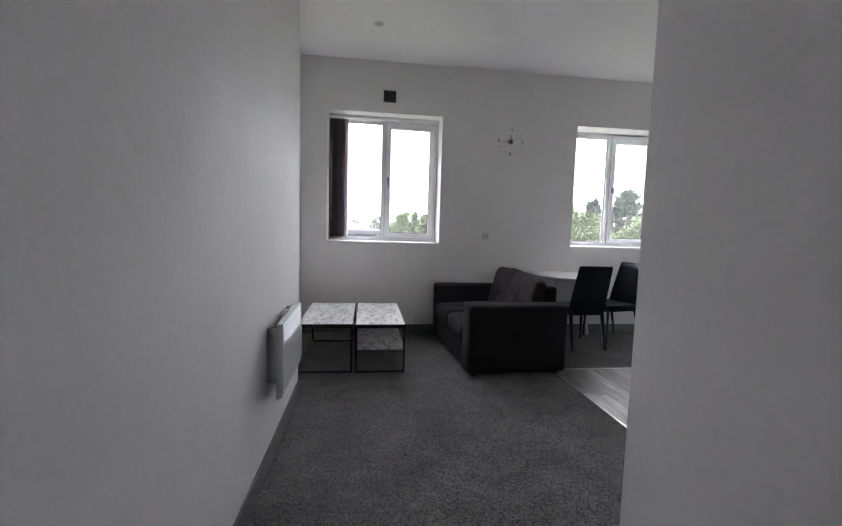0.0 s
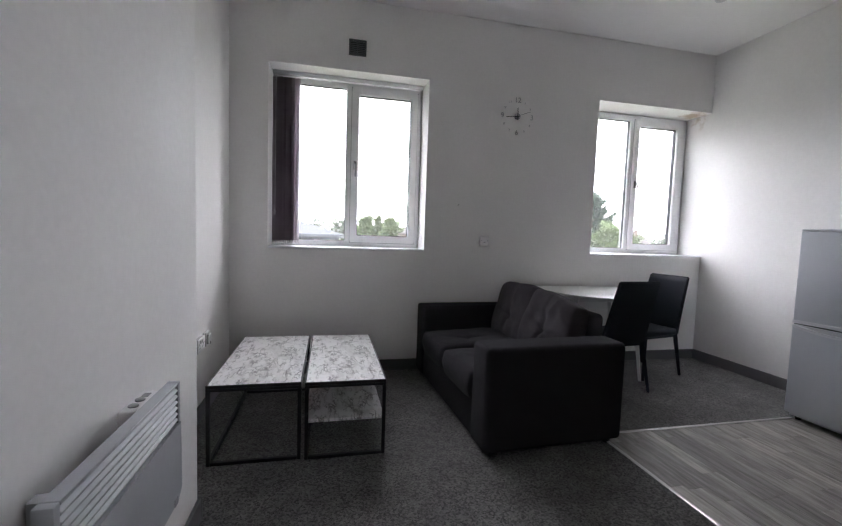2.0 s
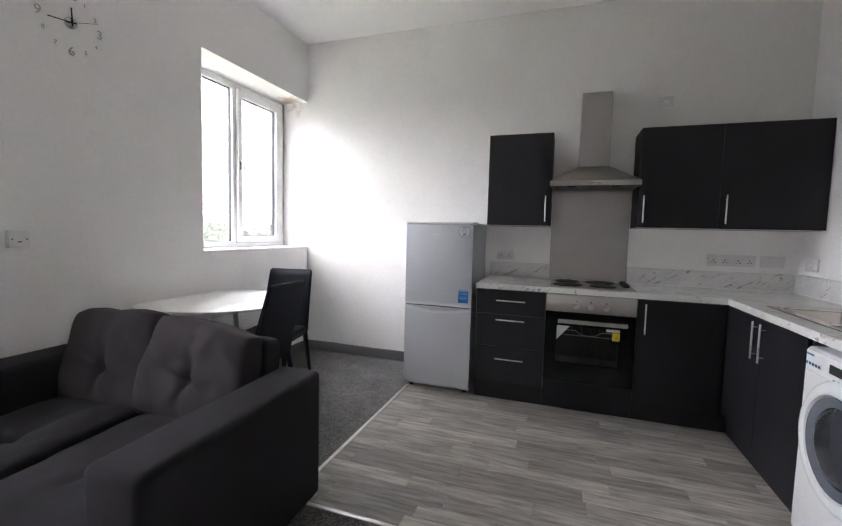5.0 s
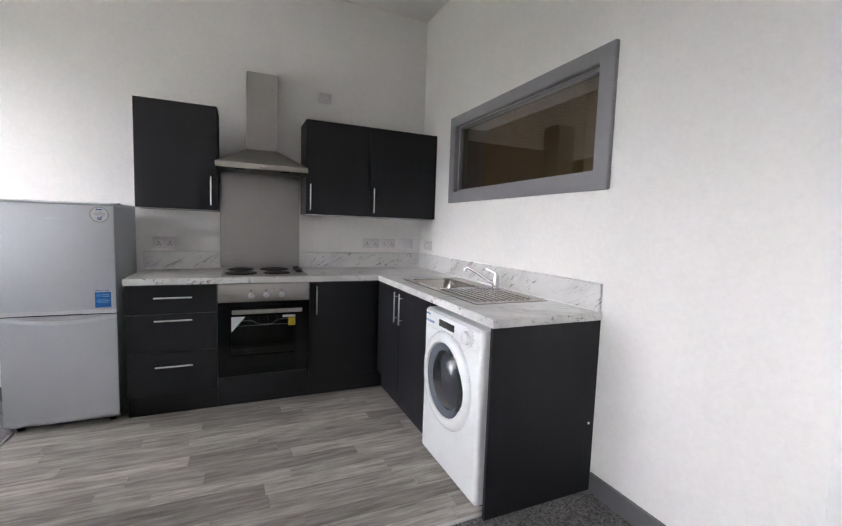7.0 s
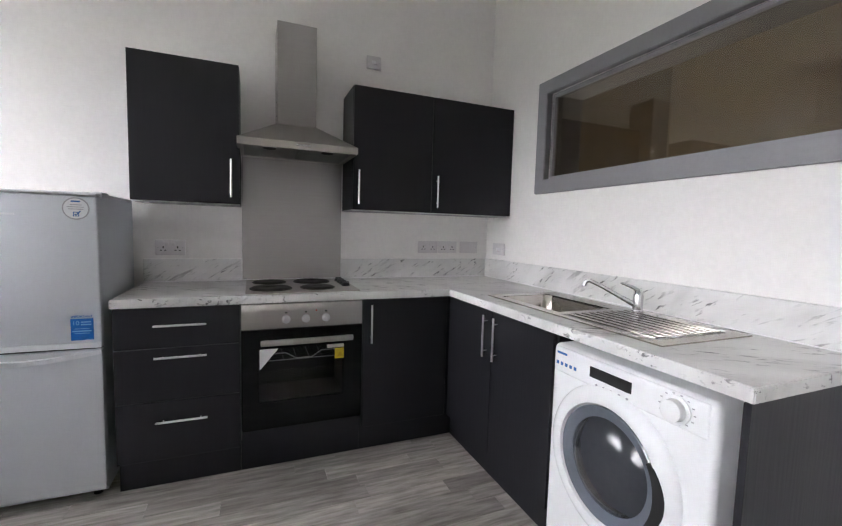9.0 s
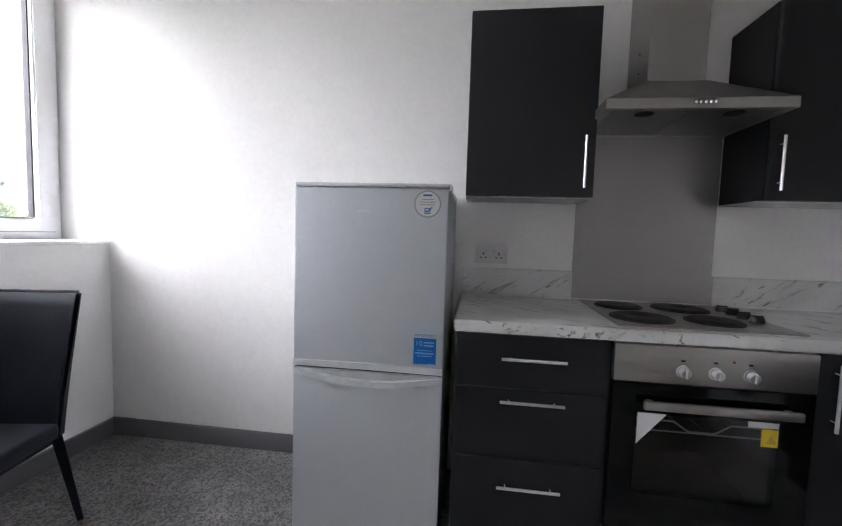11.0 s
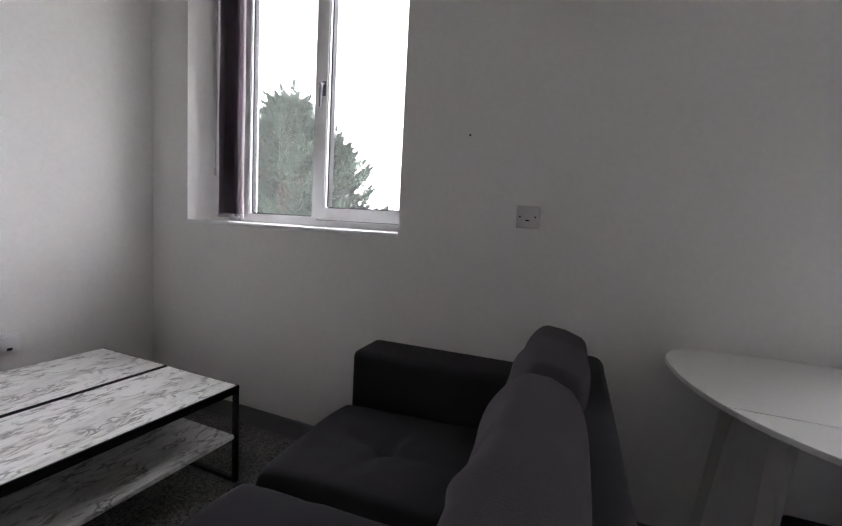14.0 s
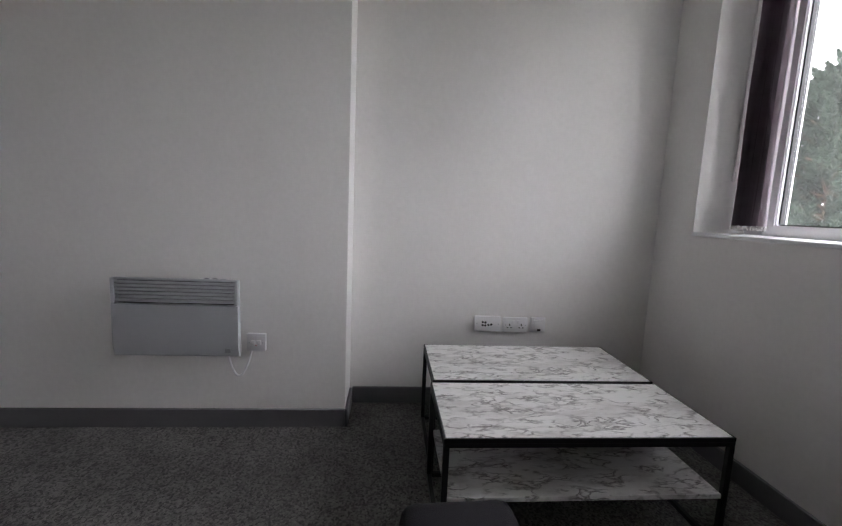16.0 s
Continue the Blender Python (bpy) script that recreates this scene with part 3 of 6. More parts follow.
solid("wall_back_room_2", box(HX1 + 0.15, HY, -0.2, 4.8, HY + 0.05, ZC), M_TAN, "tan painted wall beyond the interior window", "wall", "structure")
# added sheet under the ceiling; its tan stands in for an unlit room
solid("ceiling_back_room", box(HX1 + 0.15, HY + 0.05, ZC - 0.03, 4.8, YS - 0.25, ZC - 0.004), M_TAN, "added tan ceiling sheet, dark in colour for the unlit back room", "ceiling", "structure")
solid("ceiling", box(XW - 0.3, HY - 0.2, ZC, 5.0, YN + 0.45, ZC + 0.12), M_CEIL, "plain white painted ceiling", "ceiling", "structure")
VX, VY = 2.32, 5.60
solid("floor", slab([XW - 0.05, VX, XE], [HY, YS - 0.25, VY, YN], {(1, 1)}, -0.12, 0.0, "xyz"), M_CARPET, "dark grey short-pile carpet floor", "floor", "structure")
kitchen_floor = solid("floor_kitchen", box(VX, YS - 0.25, -0.12, XE, VY, -0.006), M_GROUT, "grey wood-effect vinyl plank floor", "floor", "structure")

# baseboards, each a board with a chamfered top


def board(x0, y0, x1, y1, name="baseboard"):
    return solid(name, box(x0, y0, 0, x1, y1, 0.100, 0.004, 1), M_BASEBOARD, "grey painted skirting board along the wall", "skirting board", "structure")


board(XW + 0.016, YN - 0.016, XE - 0.016, YN)
board(XE - 0.016, VY, XE, YN)
board(XW, YP + 0.016, XW + 0.016, YN)
board(XW + 0.016, YP, XP + 0.016, YP + 0.016)
board(XP, HY, XP + 0.016, YP)
board(HX1 - 0.016, HY, HX1, YH + 0.016)
board(HX1, YH, HX1 + 0.166, YH + 0.016)
board(HX1 + 0.15, YS + 0.016, HX1 + 0.166, YH)
board(HX1 + 0.15, YS, 2.275, YS + 0.016)

# metal strips between carpet and vinyl
solid("threshold_strip", box(VX - 0.015, VY - 0.011, 0.0, 3.92, VY + 0.011, 0.006, 0.003), M_STRIP, "thin aluminium threshold strip between carpet and vinyl", "threshold strip", "structure")
solid("threshold_strip", box(VX - 0.010, YS, 0.0, VX + 0.010, VY - 0.011, 0.006, 0.003), M_STRIP, "thin aluminium threshold strip between carpet and vinyl", "threshold strip", "structure")


def upvc_window(name, o, y, split, stile, lean, pad, label):
    """A two-light window: a fixed pane up to split, and a side-hung casement with its handle; stile: width of its hinge side; lean: tilt of the lever; pad: width of a filler board beside the frame."""
    x0, x1, z0, z1 = o
    w = thing(name, label, "window", (x0, y, z0))
    tagged(w, kind="structure")
    d = 0.07
    if pad:
        part("filler_board", box(x0, y + 0.004, z0, x0 + pad - 0.001, y + d, z1, 0.002), M_UPVC, w, "white filler board beside the frame")
    xs = [x0 + pad, x0 + pad + 0.065, x0 + split, x0 + split + 0.062, x1 - 0.055, x1]
    zs = [z0, z0 + 0.055, z1 - 0.06, z1]
    part("window_frame", slab(xs, zs, {(1, 1), (3, 1)}, y, y + d, "xzy", 0.006), M_UPVC, w)
    sx = [xs[3] - 0.018, xs[3] + 0.046, x1 - 0.055 - stile, x1 - 0.055 + 0.014]
    sz = [zs[1] - 0.014, zs[1] + 0.052, zs[2] - 0.052, zs[2] + 0.014]
    sash = part("casement", slab(sx, sz, {(1, 1)}, y - 0.022, y + 0.05, "xzy", 0.007), M_UPVC, w)
    part("gasket", slab([sx[1] - 0.001, sx[1] + 0.006, sx[2] - 0.006, sx[2] + 0.001], [sz[1] - 0.001, sz[1] + 0.006, sz[2] - 0.006, sz[2] + 0.001], {(1, 1)}, y + 0.004, y + 0.04, "xzy"), M_GASKET, sash)
    part("gasket", slab([xs[1] - 0.001, xs[1] + 0.006, xs[2] - 0.006, xs[2] + 0.001], [zs[1] - 0.001, zs[1] + 0.006, zs[2] - 0.006, zs[2] + 0.001], {(1, 1)}, y + 0.02, y + 0.05, "xzy"), M_GASKET, w)
    for nm, a, b, c, e, par in (("pane", xs[1], xs[2], zs[1], zs[2], w), ("pane", sx[1], sx[2], sz[1], sz[2], sash)):
        part(nm, box(a, y + 0.028, c, b, y + 0.034, e), M_GLASS, par)
    # grey ring painting the shadow line between casement and frame
    part("seal", slab([sx[0] - 0.004, sx[0] + 0.004, sx[3] - 0.004, sx[3] + 0.004], [sz[0] - 0.004, sz[0] + 0.004, sz[3] - 0.004, sz[3] + 0.004], {(1, 1)}, y - 0.003, y + 0.01, "xzy"), M_GREYLABEL, sash)
    hz = z0 + 0.76
    hx = sx[0] + 0.036
    part("handle", join(box(hx - 0.014, y - 0.024, hz - 0.045, hx + 0.014, y - 0.014, hz + 0.035, 0.004), tube([(hx, y - 0.022, hz + 0.015), (hx, y - 0.05, hz + 0.012), (hx + 0.004, y - 0.056, hz - 0.01), (hx + lean, y - 0.056, hz - 0.112)], [0.010, 0.010, 0.010, 0.007], 8)), M_SATIN, sash, "satin metal lever handle")
    part("window_sill", box(x0, YN - 0.006, z0 - 0.018, x1, y + 0.004, z0 + 0.001, 0.003), M_UPVC, w)
    return w


upvc_window("window_1", W1, 7.285, 0.645, 0.050, 0.003, 0.110, "white plastic double window with vertical blind drawn aside")
upvc_window("window_2", W2, 7.30, 0.612, 0.085, 0.026, 0.0, "white plastic double window beside the dining table")

# interior window with a grey painted timber frame
iw = tagged(thing("window_3", "interior window in a grey painted timber frame", "window", (IW[0], YS, IW[2])), kind="structure")
part("window_frame", slab([2.288, 2.381, 3.825, 3.912], [1.500, 1.585, 2.105, 2.185], {(1, 1)}, YS - 0.02, YS + 0.022, "xzy", 0.004), M_GREYPAINT, iw)
part("glazing_bead", slab([2.385, 2.405, 3.805, 3.825], [1.585, 1.605, 2.085, 2.105], {(1, 1)}, YS - 0.06, YS - 0.02, "xzy", 0.003), M_GREYPAINT, iw)
# added grey lining; its colour puts shade on the opening's reveal
part("lining", slab([2.381, 2.389, 3.821, 3.829], [1.581, 1.589, 2.101, 2.109], {(1, 1)}, YS - 0.249, YS - 0.061, "xzy"), M_GREYPAINT, iw)
part("pane", box(2.40, YS - 0.046, 1.60, 3.81, YS - 0.04, 2.09), M_GLASS_DIM, iw)

# ---------------------------------------------------------------- living area


def coffee_table(x0, x1, y0, y1, shelf, label):
    h, s = 0.432, 0.020
    t = thing("coffee_table", label, "coffee table", ((x0 + x1) / 2, (y0 + y1) / 2, 0), group="pair of coffee tables")
    part("tabletop", box(x0 + 0.007, y0 + 0.007, h - 0.016, x1 - 0.007, y1 - 0.007, h, 0.0015, 1), M_TABLE_MARBLE, t, "white marble-effect top")
    part("top_frame", slab([x0, x0 + s, x1 - s, x1], [y0, y0 + s, y1 - s, y1], {(1, 1)}, h - 0.034, h - 0.0165, "xyz", 0.002), M_BLACK, t, "black steel frame")
    part("edge_lip", slab([x0, x0 + 0.0066, x1 - 0.0066, x1], [y0, y0 + 0.0066, y1 - 0.0066, y1], {(1, 1)}, h - 0.0163, h - 0.001, "xyz", 0.001), M_BLACK, t)
    for x in (x0, x1 - s):
        for y in (y0, y1 - s):
            part("leg", box(x, y, 0.0, x + s, y + s, h - 0.0345, 0.002, 1), M_BLACK, t)
    for y in (y0, y1 - s):
        part("rail", box(x0 + s, y, 0.0, x1 - s, y + s, 0.018, 0.002, 1), M_BLACK, t)
    part("rail", box(x0, y0 + s, 0.0, x0 + s, y1 - s, 0.018, 0.002, 1), M_BLACK, t)
    if shelf:
        part("shelf", box(x0 + 0.006, y0 + s, 0.198, x1 - 0.006, y1 - s, 0.216, 0.0015, 1), M_TABLE_MARBLE, t, "white marble-effect shelf")
    return t


coffee_table(0.004, 0.480, 5.604, 6.612, False, "black steel coffee table with white marble-effect top")
coffee_table(0.498, 0.938, 5.592, 6.610, True, "black steel coffee table with marble-effect top and shelf")


def pillow(sx, sy, sz, dimples, n=34, power=4.0, seam=0.55, soft=0.0, crumple=0.0, crease=0.0, taper=0.0):
    """A stuffed cushion about the origin, sx by sy wide and sz thick, with buttoned dimples (x, y) in its upper face."""
    bm = bmesh.new()
    grid = {}
    for side in (1, -1):
        for i in range(n + 1):
            for j in range(n + 1):
                u, v = 2 * i / n - 1, 2 * j / n - 1
                edge = i in (0, n) or j in (0, n)
                if side == -1 and edge:
                    grid[side, i, j] = grid[1, i, j]
                    continue
                p = (1 - abs(u) ** power) * (1 - abs(v) ** power)
                z = side * 0.5 * sz * (seam + (1 - seam) * p ** 0.5) if not edge else 0.0
                k = 1 - 0.04 * (1 - p)
                x, y = 0.5 * sx * u * k * math.sqrt(1 - soft * v * v), 0.5 * sy * v * k * math.sqrt(1 - soft * u * u) * (1 - taper * u)
                if taper:
                    x += 0.022 * noise.noise((u * 0.7, v * 1.4, sx * 31)) * (0.5 + 0.5 * u)
                    y += 0.012 * noise.noise((u * 1.6, v * 0.6, sx * 17))
                if side == 1 and not edge:
                    for dx, dy in dimples:
                        r = math.hypot(x - dx, y - dy)
                        t = math.atan2(y - dy, x - dx)
                        z -= sz * (0.24 * math.exp(-(r / 0.030) ** 2) + 0.07 * math.exp(-(r / 0.11) ** 2))
                        z -= sz * 0.10 * math.exp(-(r / 0.15) ** 2) * abs(math.cos(2 * t + 0.4)) ** 10
                    z += (0.010 + 0.10 * taper) * noise.noise((x * 6, y * 6, sx * 9)) + 0.004 * noise.noise((x * 19, y * 15, sx * 5))
                    fold = noise.noise((x * 4 + 0.8 * noise.noise((x * 3, y * 3, 3)), y * 9, 7.7))
                    z += crumple * (0.5 - abs(fold)) * p
                    line = 0.012 * math.sin(x * 11) + dimples[0][1]
                    z -= crease * p * (math.exp(-((y - line) / 0.020) ** 2) + 0.5 * math.exp(-((y - line) / 0.05) ** 2)) * (1.0 if x > dimples[0][0] else 0.55)
                grid[side, i, j] = bm.verts.new((x, y, z))
        for i in range(n):
            for j in range(n):
                q = [grid[side, i, j], grid[side, i + 1, j], grid[side, i + 1, j + 1], grid[side, i, j + 1]]
                bm.faces.new(q if side == 1 else q[::-1])
    bmesh.ops.smooth_vert(bm, verts=bm.verts[:], factor=0.35, use_axis_x=True, use_axis_y=True, use_axis_z=True)
    bmesh.ops.recalc_face_normals(bm, faces=bm.faces[:])
    return bm


def build_sofa():
    x0, x1, y0, y1 = 1.432, 2.350, 5.445, 6.970
    s = thing("sofa", "charcoal fabric two-seat sofa with buttoned loose cushions", "sofa", ((x0 + x1) / 2, (y0 + y1) / 2, 0))
    turned = pose((x0 + x1) / 2, (y0 + y1) / 2, 0, 0, 0, 2.6)
    a = 0.215
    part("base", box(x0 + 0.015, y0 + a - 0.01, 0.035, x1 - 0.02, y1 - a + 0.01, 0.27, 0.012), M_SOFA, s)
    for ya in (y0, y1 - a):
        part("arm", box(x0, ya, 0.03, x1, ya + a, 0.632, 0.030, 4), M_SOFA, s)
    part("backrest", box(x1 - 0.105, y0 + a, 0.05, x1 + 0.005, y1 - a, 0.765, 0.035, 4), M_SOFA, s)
    ym = (y0 + y1) / 2
    w = (y1 - y0 - 2 * a) / 2
    for k, yc in enumerate((y0 + a + w / 2, ym + w / 2)):
        bm = pillow(0.72, w + 0.004, 0.20, [(-0.03, 0.0)], power=6, seam=0.66, soft=0.03)
        bm.transform(pose(x0 + 0.325, yc, 0.345, 0, -1.5, 0))
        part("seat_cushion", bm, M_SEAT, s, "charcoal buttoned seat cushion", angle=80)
    for yc, lean, roll, h, back, crumple, crease in ((y0 + a + w / 2 + 0.03, 75, 7, 0.500, 0.190, 0.034, 0.014), (ym + w / 2 + 0.01, 76, -2, 0.52, 0.178, 0.016, 0.006)):
        bm = pillow(h, w + 0.05, 0.185, [(-0.04, 0.0)], n=60, power=4.2, seam=0.40, soft=0.13, crumple=crumple, crease=crease, taper=0.05)
        bm.transform(pose(x1 - back, yc, 0.620, 0, 0, 0) @ pose(0, 0, 0, roll, 0, 0) @ pose(0, 0, 0, 0, -lean, 0))
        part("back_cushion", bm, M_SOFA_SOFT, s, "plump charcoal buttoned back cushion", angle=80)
    for x in (x0 + 0.05, x1 - 0.09):
        for y in (y0 + 0.04, y1 - 0.08):
            part("foot", box(x, y, 0, x + 0.04, y + 0.04, 0.035, 0.003), M_BLACK, s)
    s.matrix_basis = turned
    return s


build_sofa()


def build_dining_table():
    cx, top = 3.015, 0.782
    t = thing("dining_table", "white lacquered drop-leaf dining table against the wall", "dining table", (cx, 6.65, 0))
    out = []
    for k in range(0, 41):
        a = math.pi + math.pi * k / 40
        c, s_ = math.cos(a), math.sin(a)
        out.append((cx + (0.51 if c < 0 else 0.465) * math.copysign(abs(c) ** 0.86, c), 6.80 - 0.615 * abs(s_) ** 0.92))
    back = [(cx + 0.457, 6.86), (cx + 0.435, 6.92), (cx + 0.395, 6.965), (cx + 0.35, 6.990), (cx - 0.38, 6.990), (cx - 0.43, 6.965), (cx - 0.475, 6.92), (cx - 0.50, 6.86)]
    part("tabletop", prism(cut_outline(out + back, 6.446, True), top - 0.014, top, 0.0012), M_WHITE_LACQUER, t, "white rounded tabletop")
    part("leaf", prism(cut_outline(out + back, 6.4454, False), top - 0.014, top - 0.0003, 0.0012), M_WHITE_LACQUER, t, "white folding leaf")
    part("apron", slab([cx - 0.30, cx - 0.28, cx + 0.25, cx + 0.27], [6.49, 6.51, 6.83, 6.85], {(1, 1)}, top - 0.075, top - 0.014, "xyz", 0.002), M_WHITE_LACQUER, t)
    for sx in (-1, 1):
        for y, dy, foot in ((6.50, -0.065, 0.352), (6.83, 0.01, 0.375)):
            part("leg", bar4((cx - 0.02 + sx * foot, y + dy, 0), (cx - 0.02 + sx * 0.285, y, top - 0.014), 0.022, 0.040), M_WHITE_LACQUER, t, "white tapered splayed leg")
    return t


def cut_outline(points, y, keep_back):
    """The part of a closed outline behind, or in front of, a line across it."""
    res = []
    n = len(points)
    for i in range(n):
        a, b = points[i], points[(i + 1) % n]
        ina, inb = (a[1] >= y) == keep_back, (b[1] >= y) == keep_back
        if ina:
            res.append(a)
        if ina != inb:
            f = (y - a[1]) / (b[1] - a[1])
            res.append((a[0] + f * (b[0] - a[0]), y))
    return res


build_dining_table()


def build_chair(at, rz, label):
    """A chair that faces its own +y: its back stands at y = 0."""
    c = thing("dining_chair", label, "dining chair", at, rz, "chairs at the dining table")
    bm = box(-0.213, 0.055, 0.392, 0.213, 0.470, 0.452, 0.018, 3)
    part("seat", bm, M_LEATHER, c, "black faux leather seat pad", local=True)
    bm = box(-0.5, -0.5, 0, 0.5, 0.5, 1, 0.0)
    bmesh.ops.subdivide_edges(bm, edges=[e for e in bm.edges if abs(e.verts[0].co.z - e.verts[1].co.z) > 0.5], cuts=8)
    for v in bm.verts:
        z = v.co.z
        half = 0.216 - 0.018 * z
        v.co = (v.co.x * 2 * half, v.co.y * (0.046 - 0.018 * z) + 0.058 - 0.142 * z ** 1.1, 0.392 + 0.538 * z)
    es = [e for e in bm.edges if e.calc_face_angle(0) > 0.8]
    bmesh.ops.bevel(bm, geom=es, offset=0.011, segments=4, affect="EDGES")
    part("backrest", bm, M_LEATHER, c, "black faux leather tapered back", local=True, angle=75)
    for x in (-1, 1):
        part("leg", bar4((x * 0.198, -0.042, 0), (x * 0.188, 0.052, 0.412), 0.021, 0.034), M_LEATHER, c, local=True)
        part("leg", bar4((x * 0.196, 0.447, 0), (x * 0.184, 0.440, 0.412), 0.019, 0.032), M_LEATHER, c, local=True)
    part("seat_frame", slab([-0.19, -0.165, 0.165, 0.19], [0.055, 0.08, 0.43, 0.455], {(1, 1)}, 0.370, 0.396, "xyz", 0.003), M_LEATHER, c, local=True)
    return c


chair = build_chair((3.015, 6.215, 0), 3, "black faux leather dining chair pushed up to the table")
copy_thing(chair, pose(3.782, 6.712, 0, 0, 0, 101))

# vertical blind at the first window


def build_blind():
    x0, x1, y = W1[0] + 0.012, W1[1] - 0.02, 7.188
    b = thing("vertical_blind", "dark plum-grey vertical blind drawn to one side of the window", "window blind", (0.25, y, W1[3] - 0.05))
    part("headrail", box(x0, y - 0.02, W1[3] - 0.042, x1, y + 0.02, W1[3] - 0.004, 0.005), M_UPVC, b, "white headrail")
    for k in range(10):
        x = 0.158 + 0.0150 * k + 0.003 * math.sin(k * 4.1) + (0.014 if k > 7 else 0.0)
        ang = -20 + 9 * math.sin(k * 2.3)
        yk = y + 0.004 * (k % 3)
        bm = bmesh.new()
        rows = []
        for j in range(9):
            z = 1.150 + (2.555 - 1.150) * j / 8
            line = []
            for i in range(5):
                u = -0.0445 + 0.089 * i / 4
                line.append(bm.verts.new((u, 0.004 * math.cos(u * 36) + 0.002 * math.sin(j * 1.3 + k), z)))
            rows.append(line)
        for a, c in zip(rows, rows[1:]):
            for i in range(4):
                bm.faces.new((a[i], a[i + 1], c[i + 1], c[i]))
        bmesh.ops.solidify(bm, geom=bm.faces[:], thickness=0.0012)
        bm.transform(pose(x, yk, 0, 0, 0, ang))
        slat = part("slat", bm, M_BLIND, b, "dark plum-grey fabric slat" if k == 0 else "")
        wt = box(-0.043, -0.0025, 1.128, 0.043, 0.0025, 1.152, 0.001, 1)
        wt.transform(pose(x, yk, 0, 0, 0, ang))
        part("weight", wt, M_WEIGHT, slat)
    part("chain", tube([(0.158 + 0.0155 * k, y - 0.032 - 0.006 * (k % 2), 1.132 + 0.010 * (k % 2)) for k in range(14)], 0.0022, 5), M_WEIGHT, b, "pale linking chain")
    part("wand", tube([(0.148, y - 0.03, 2.57), (0.146, y - 0.032, 1.42)], 0.003, 6), M_WEIGHT, b)
    part("wand_weight", lathe([(0.004, 0), (0.008, 0.008), (0.008, 0.045), (0.003, 0.05)], (0.146, y - 0.032, 1.372), n=10), M_WEIGHT, b)


build_blind()

# ---------------------------------------------------------------- wall fittings
FACING = {"east": 90, "north": 180, "west": -90, "south": 0}


def wall_plate(name, label, category, wall, u, z, w, h, kind):
    """A plate on a wall, about its centre; its own +y points into the room."""
    at = {"east": (XE, u, z), "north": (u, YN, z), "west": (XW, u, z), "proud": (XP, u, z), "south": (u, YS, z)}[wall]
    t = thing(name, label, category, at, FACING["west" if wall == "proud" else wall])
    lift = {"north": 0.022, "west": 0.012, "proud": 0.016}.get(wall, 0.0)
    if lift:
        part("back_box", box(-w / 2 + 0.001, 0.0, -h / 2 + 0.001, w / 2 - 0.001, lift, h / 2 - 0.001, 0.002), M_PLASTIC, t, local=True)
    first = len(t.children)
    face = M_GREYPLASTIC if wall in ("east", "south", "north") else M_PLASTIC
    part("plate", box(-w / 2, 0.0, -h / 2, w / 2, 0.010, h / 2, 0.003), face, t, local=True)
    for x in (-w / 2 + 0.014, w / 2 - 0.014):
        part("screw", lathe([(0.0035, 0.0), (0.0035, 0.0115)], (x, 0, 0), "y", 10), M_DARK if kind == "outlet" else M_SILVERPLASTIC, t, local=True)
    if kind == "outlet":
        part("cord_slot", box(-0.008, 0.008, -0.016, 0.008, 0.0108, -0.011), M_DARK, t, local=True)
    if kind == "double":
        for x in (-w * 0.24, w * 0.24):
            for dx, dz, a, b in ((0, 0.002, 0.003, 0.006), (-0.011, -0.016, 0.005, 0.0025), (0.011, -0.016, 0.005, 0.0025)):
                part("pin_hole", box(x + dx - a, 0.008, dz - b, x + dx + a, 0.0108, dz + b), M_DARK, t, local=True)
        for x in (-0.016, 0.016):
            part("rocker", box(x - 0.009, 0.008, 0.010, x + 0.009, 0.0145, 0.030, 0.002), face, t, local=True)
    if kind == "rocker":
        part("rocker", box(-0.013, 0.008, -0.012, 0.013, 0.0150, 0.012, 0.002), M_PLASTIC, t, local=True)
    if kind == "spur":
        part("rocker", box(-0.024, 0.008, -0.012, -0.004, 0.0150, 0.012, 0.002), M_PLASTIC, t, local=True)
        part("fuse_carrier", box(0.004, 0.008, -0.012, 0.026, 0.0125, 0.012, 0.002), M_PLASTIC, t, local=True)
        part("indicator", box(-0.003, 0.008, -0.016, 0.003, 0.013, -0.011), mat_red(), t, "red indicator", local=True)
    if kind == "media":
        for k, (x, dz) in enumerate(((-0.005, -0.006), (0.014, 0.008), (0.014, -0.010), (0.030, 0.010), (0.030, -0.008), (-0.022, -0.004))):
            part("port", lathe([(0.0065, 0.0), (0.0065, 0.0125), (0.004, 0.0125)], (x, 0, dz), "y", 14), M_DARK, t, local=True)
    if kind == "phone":
        part("cover", box(-w * 0.36, 0.008, -h * 0.36, w * 0.36, 0.026, h * 0.36, 0.006), M_PLASTIC, t, local=True)
        part("port", box(-0.010, 0.018, -h * 0.36 - 0.001, 0.010, 0.0262, -h * 0.36 + 0.012), M_DARK, t, local=True)
    for child in t.children[first:]:
        child.location.y += lift
    return t


RED = []


def mat_red():
    if not RED:
        RED.append(mat("red_plastic", (0.45, 0.02, 0.02), 0.4))
    return RED[0]


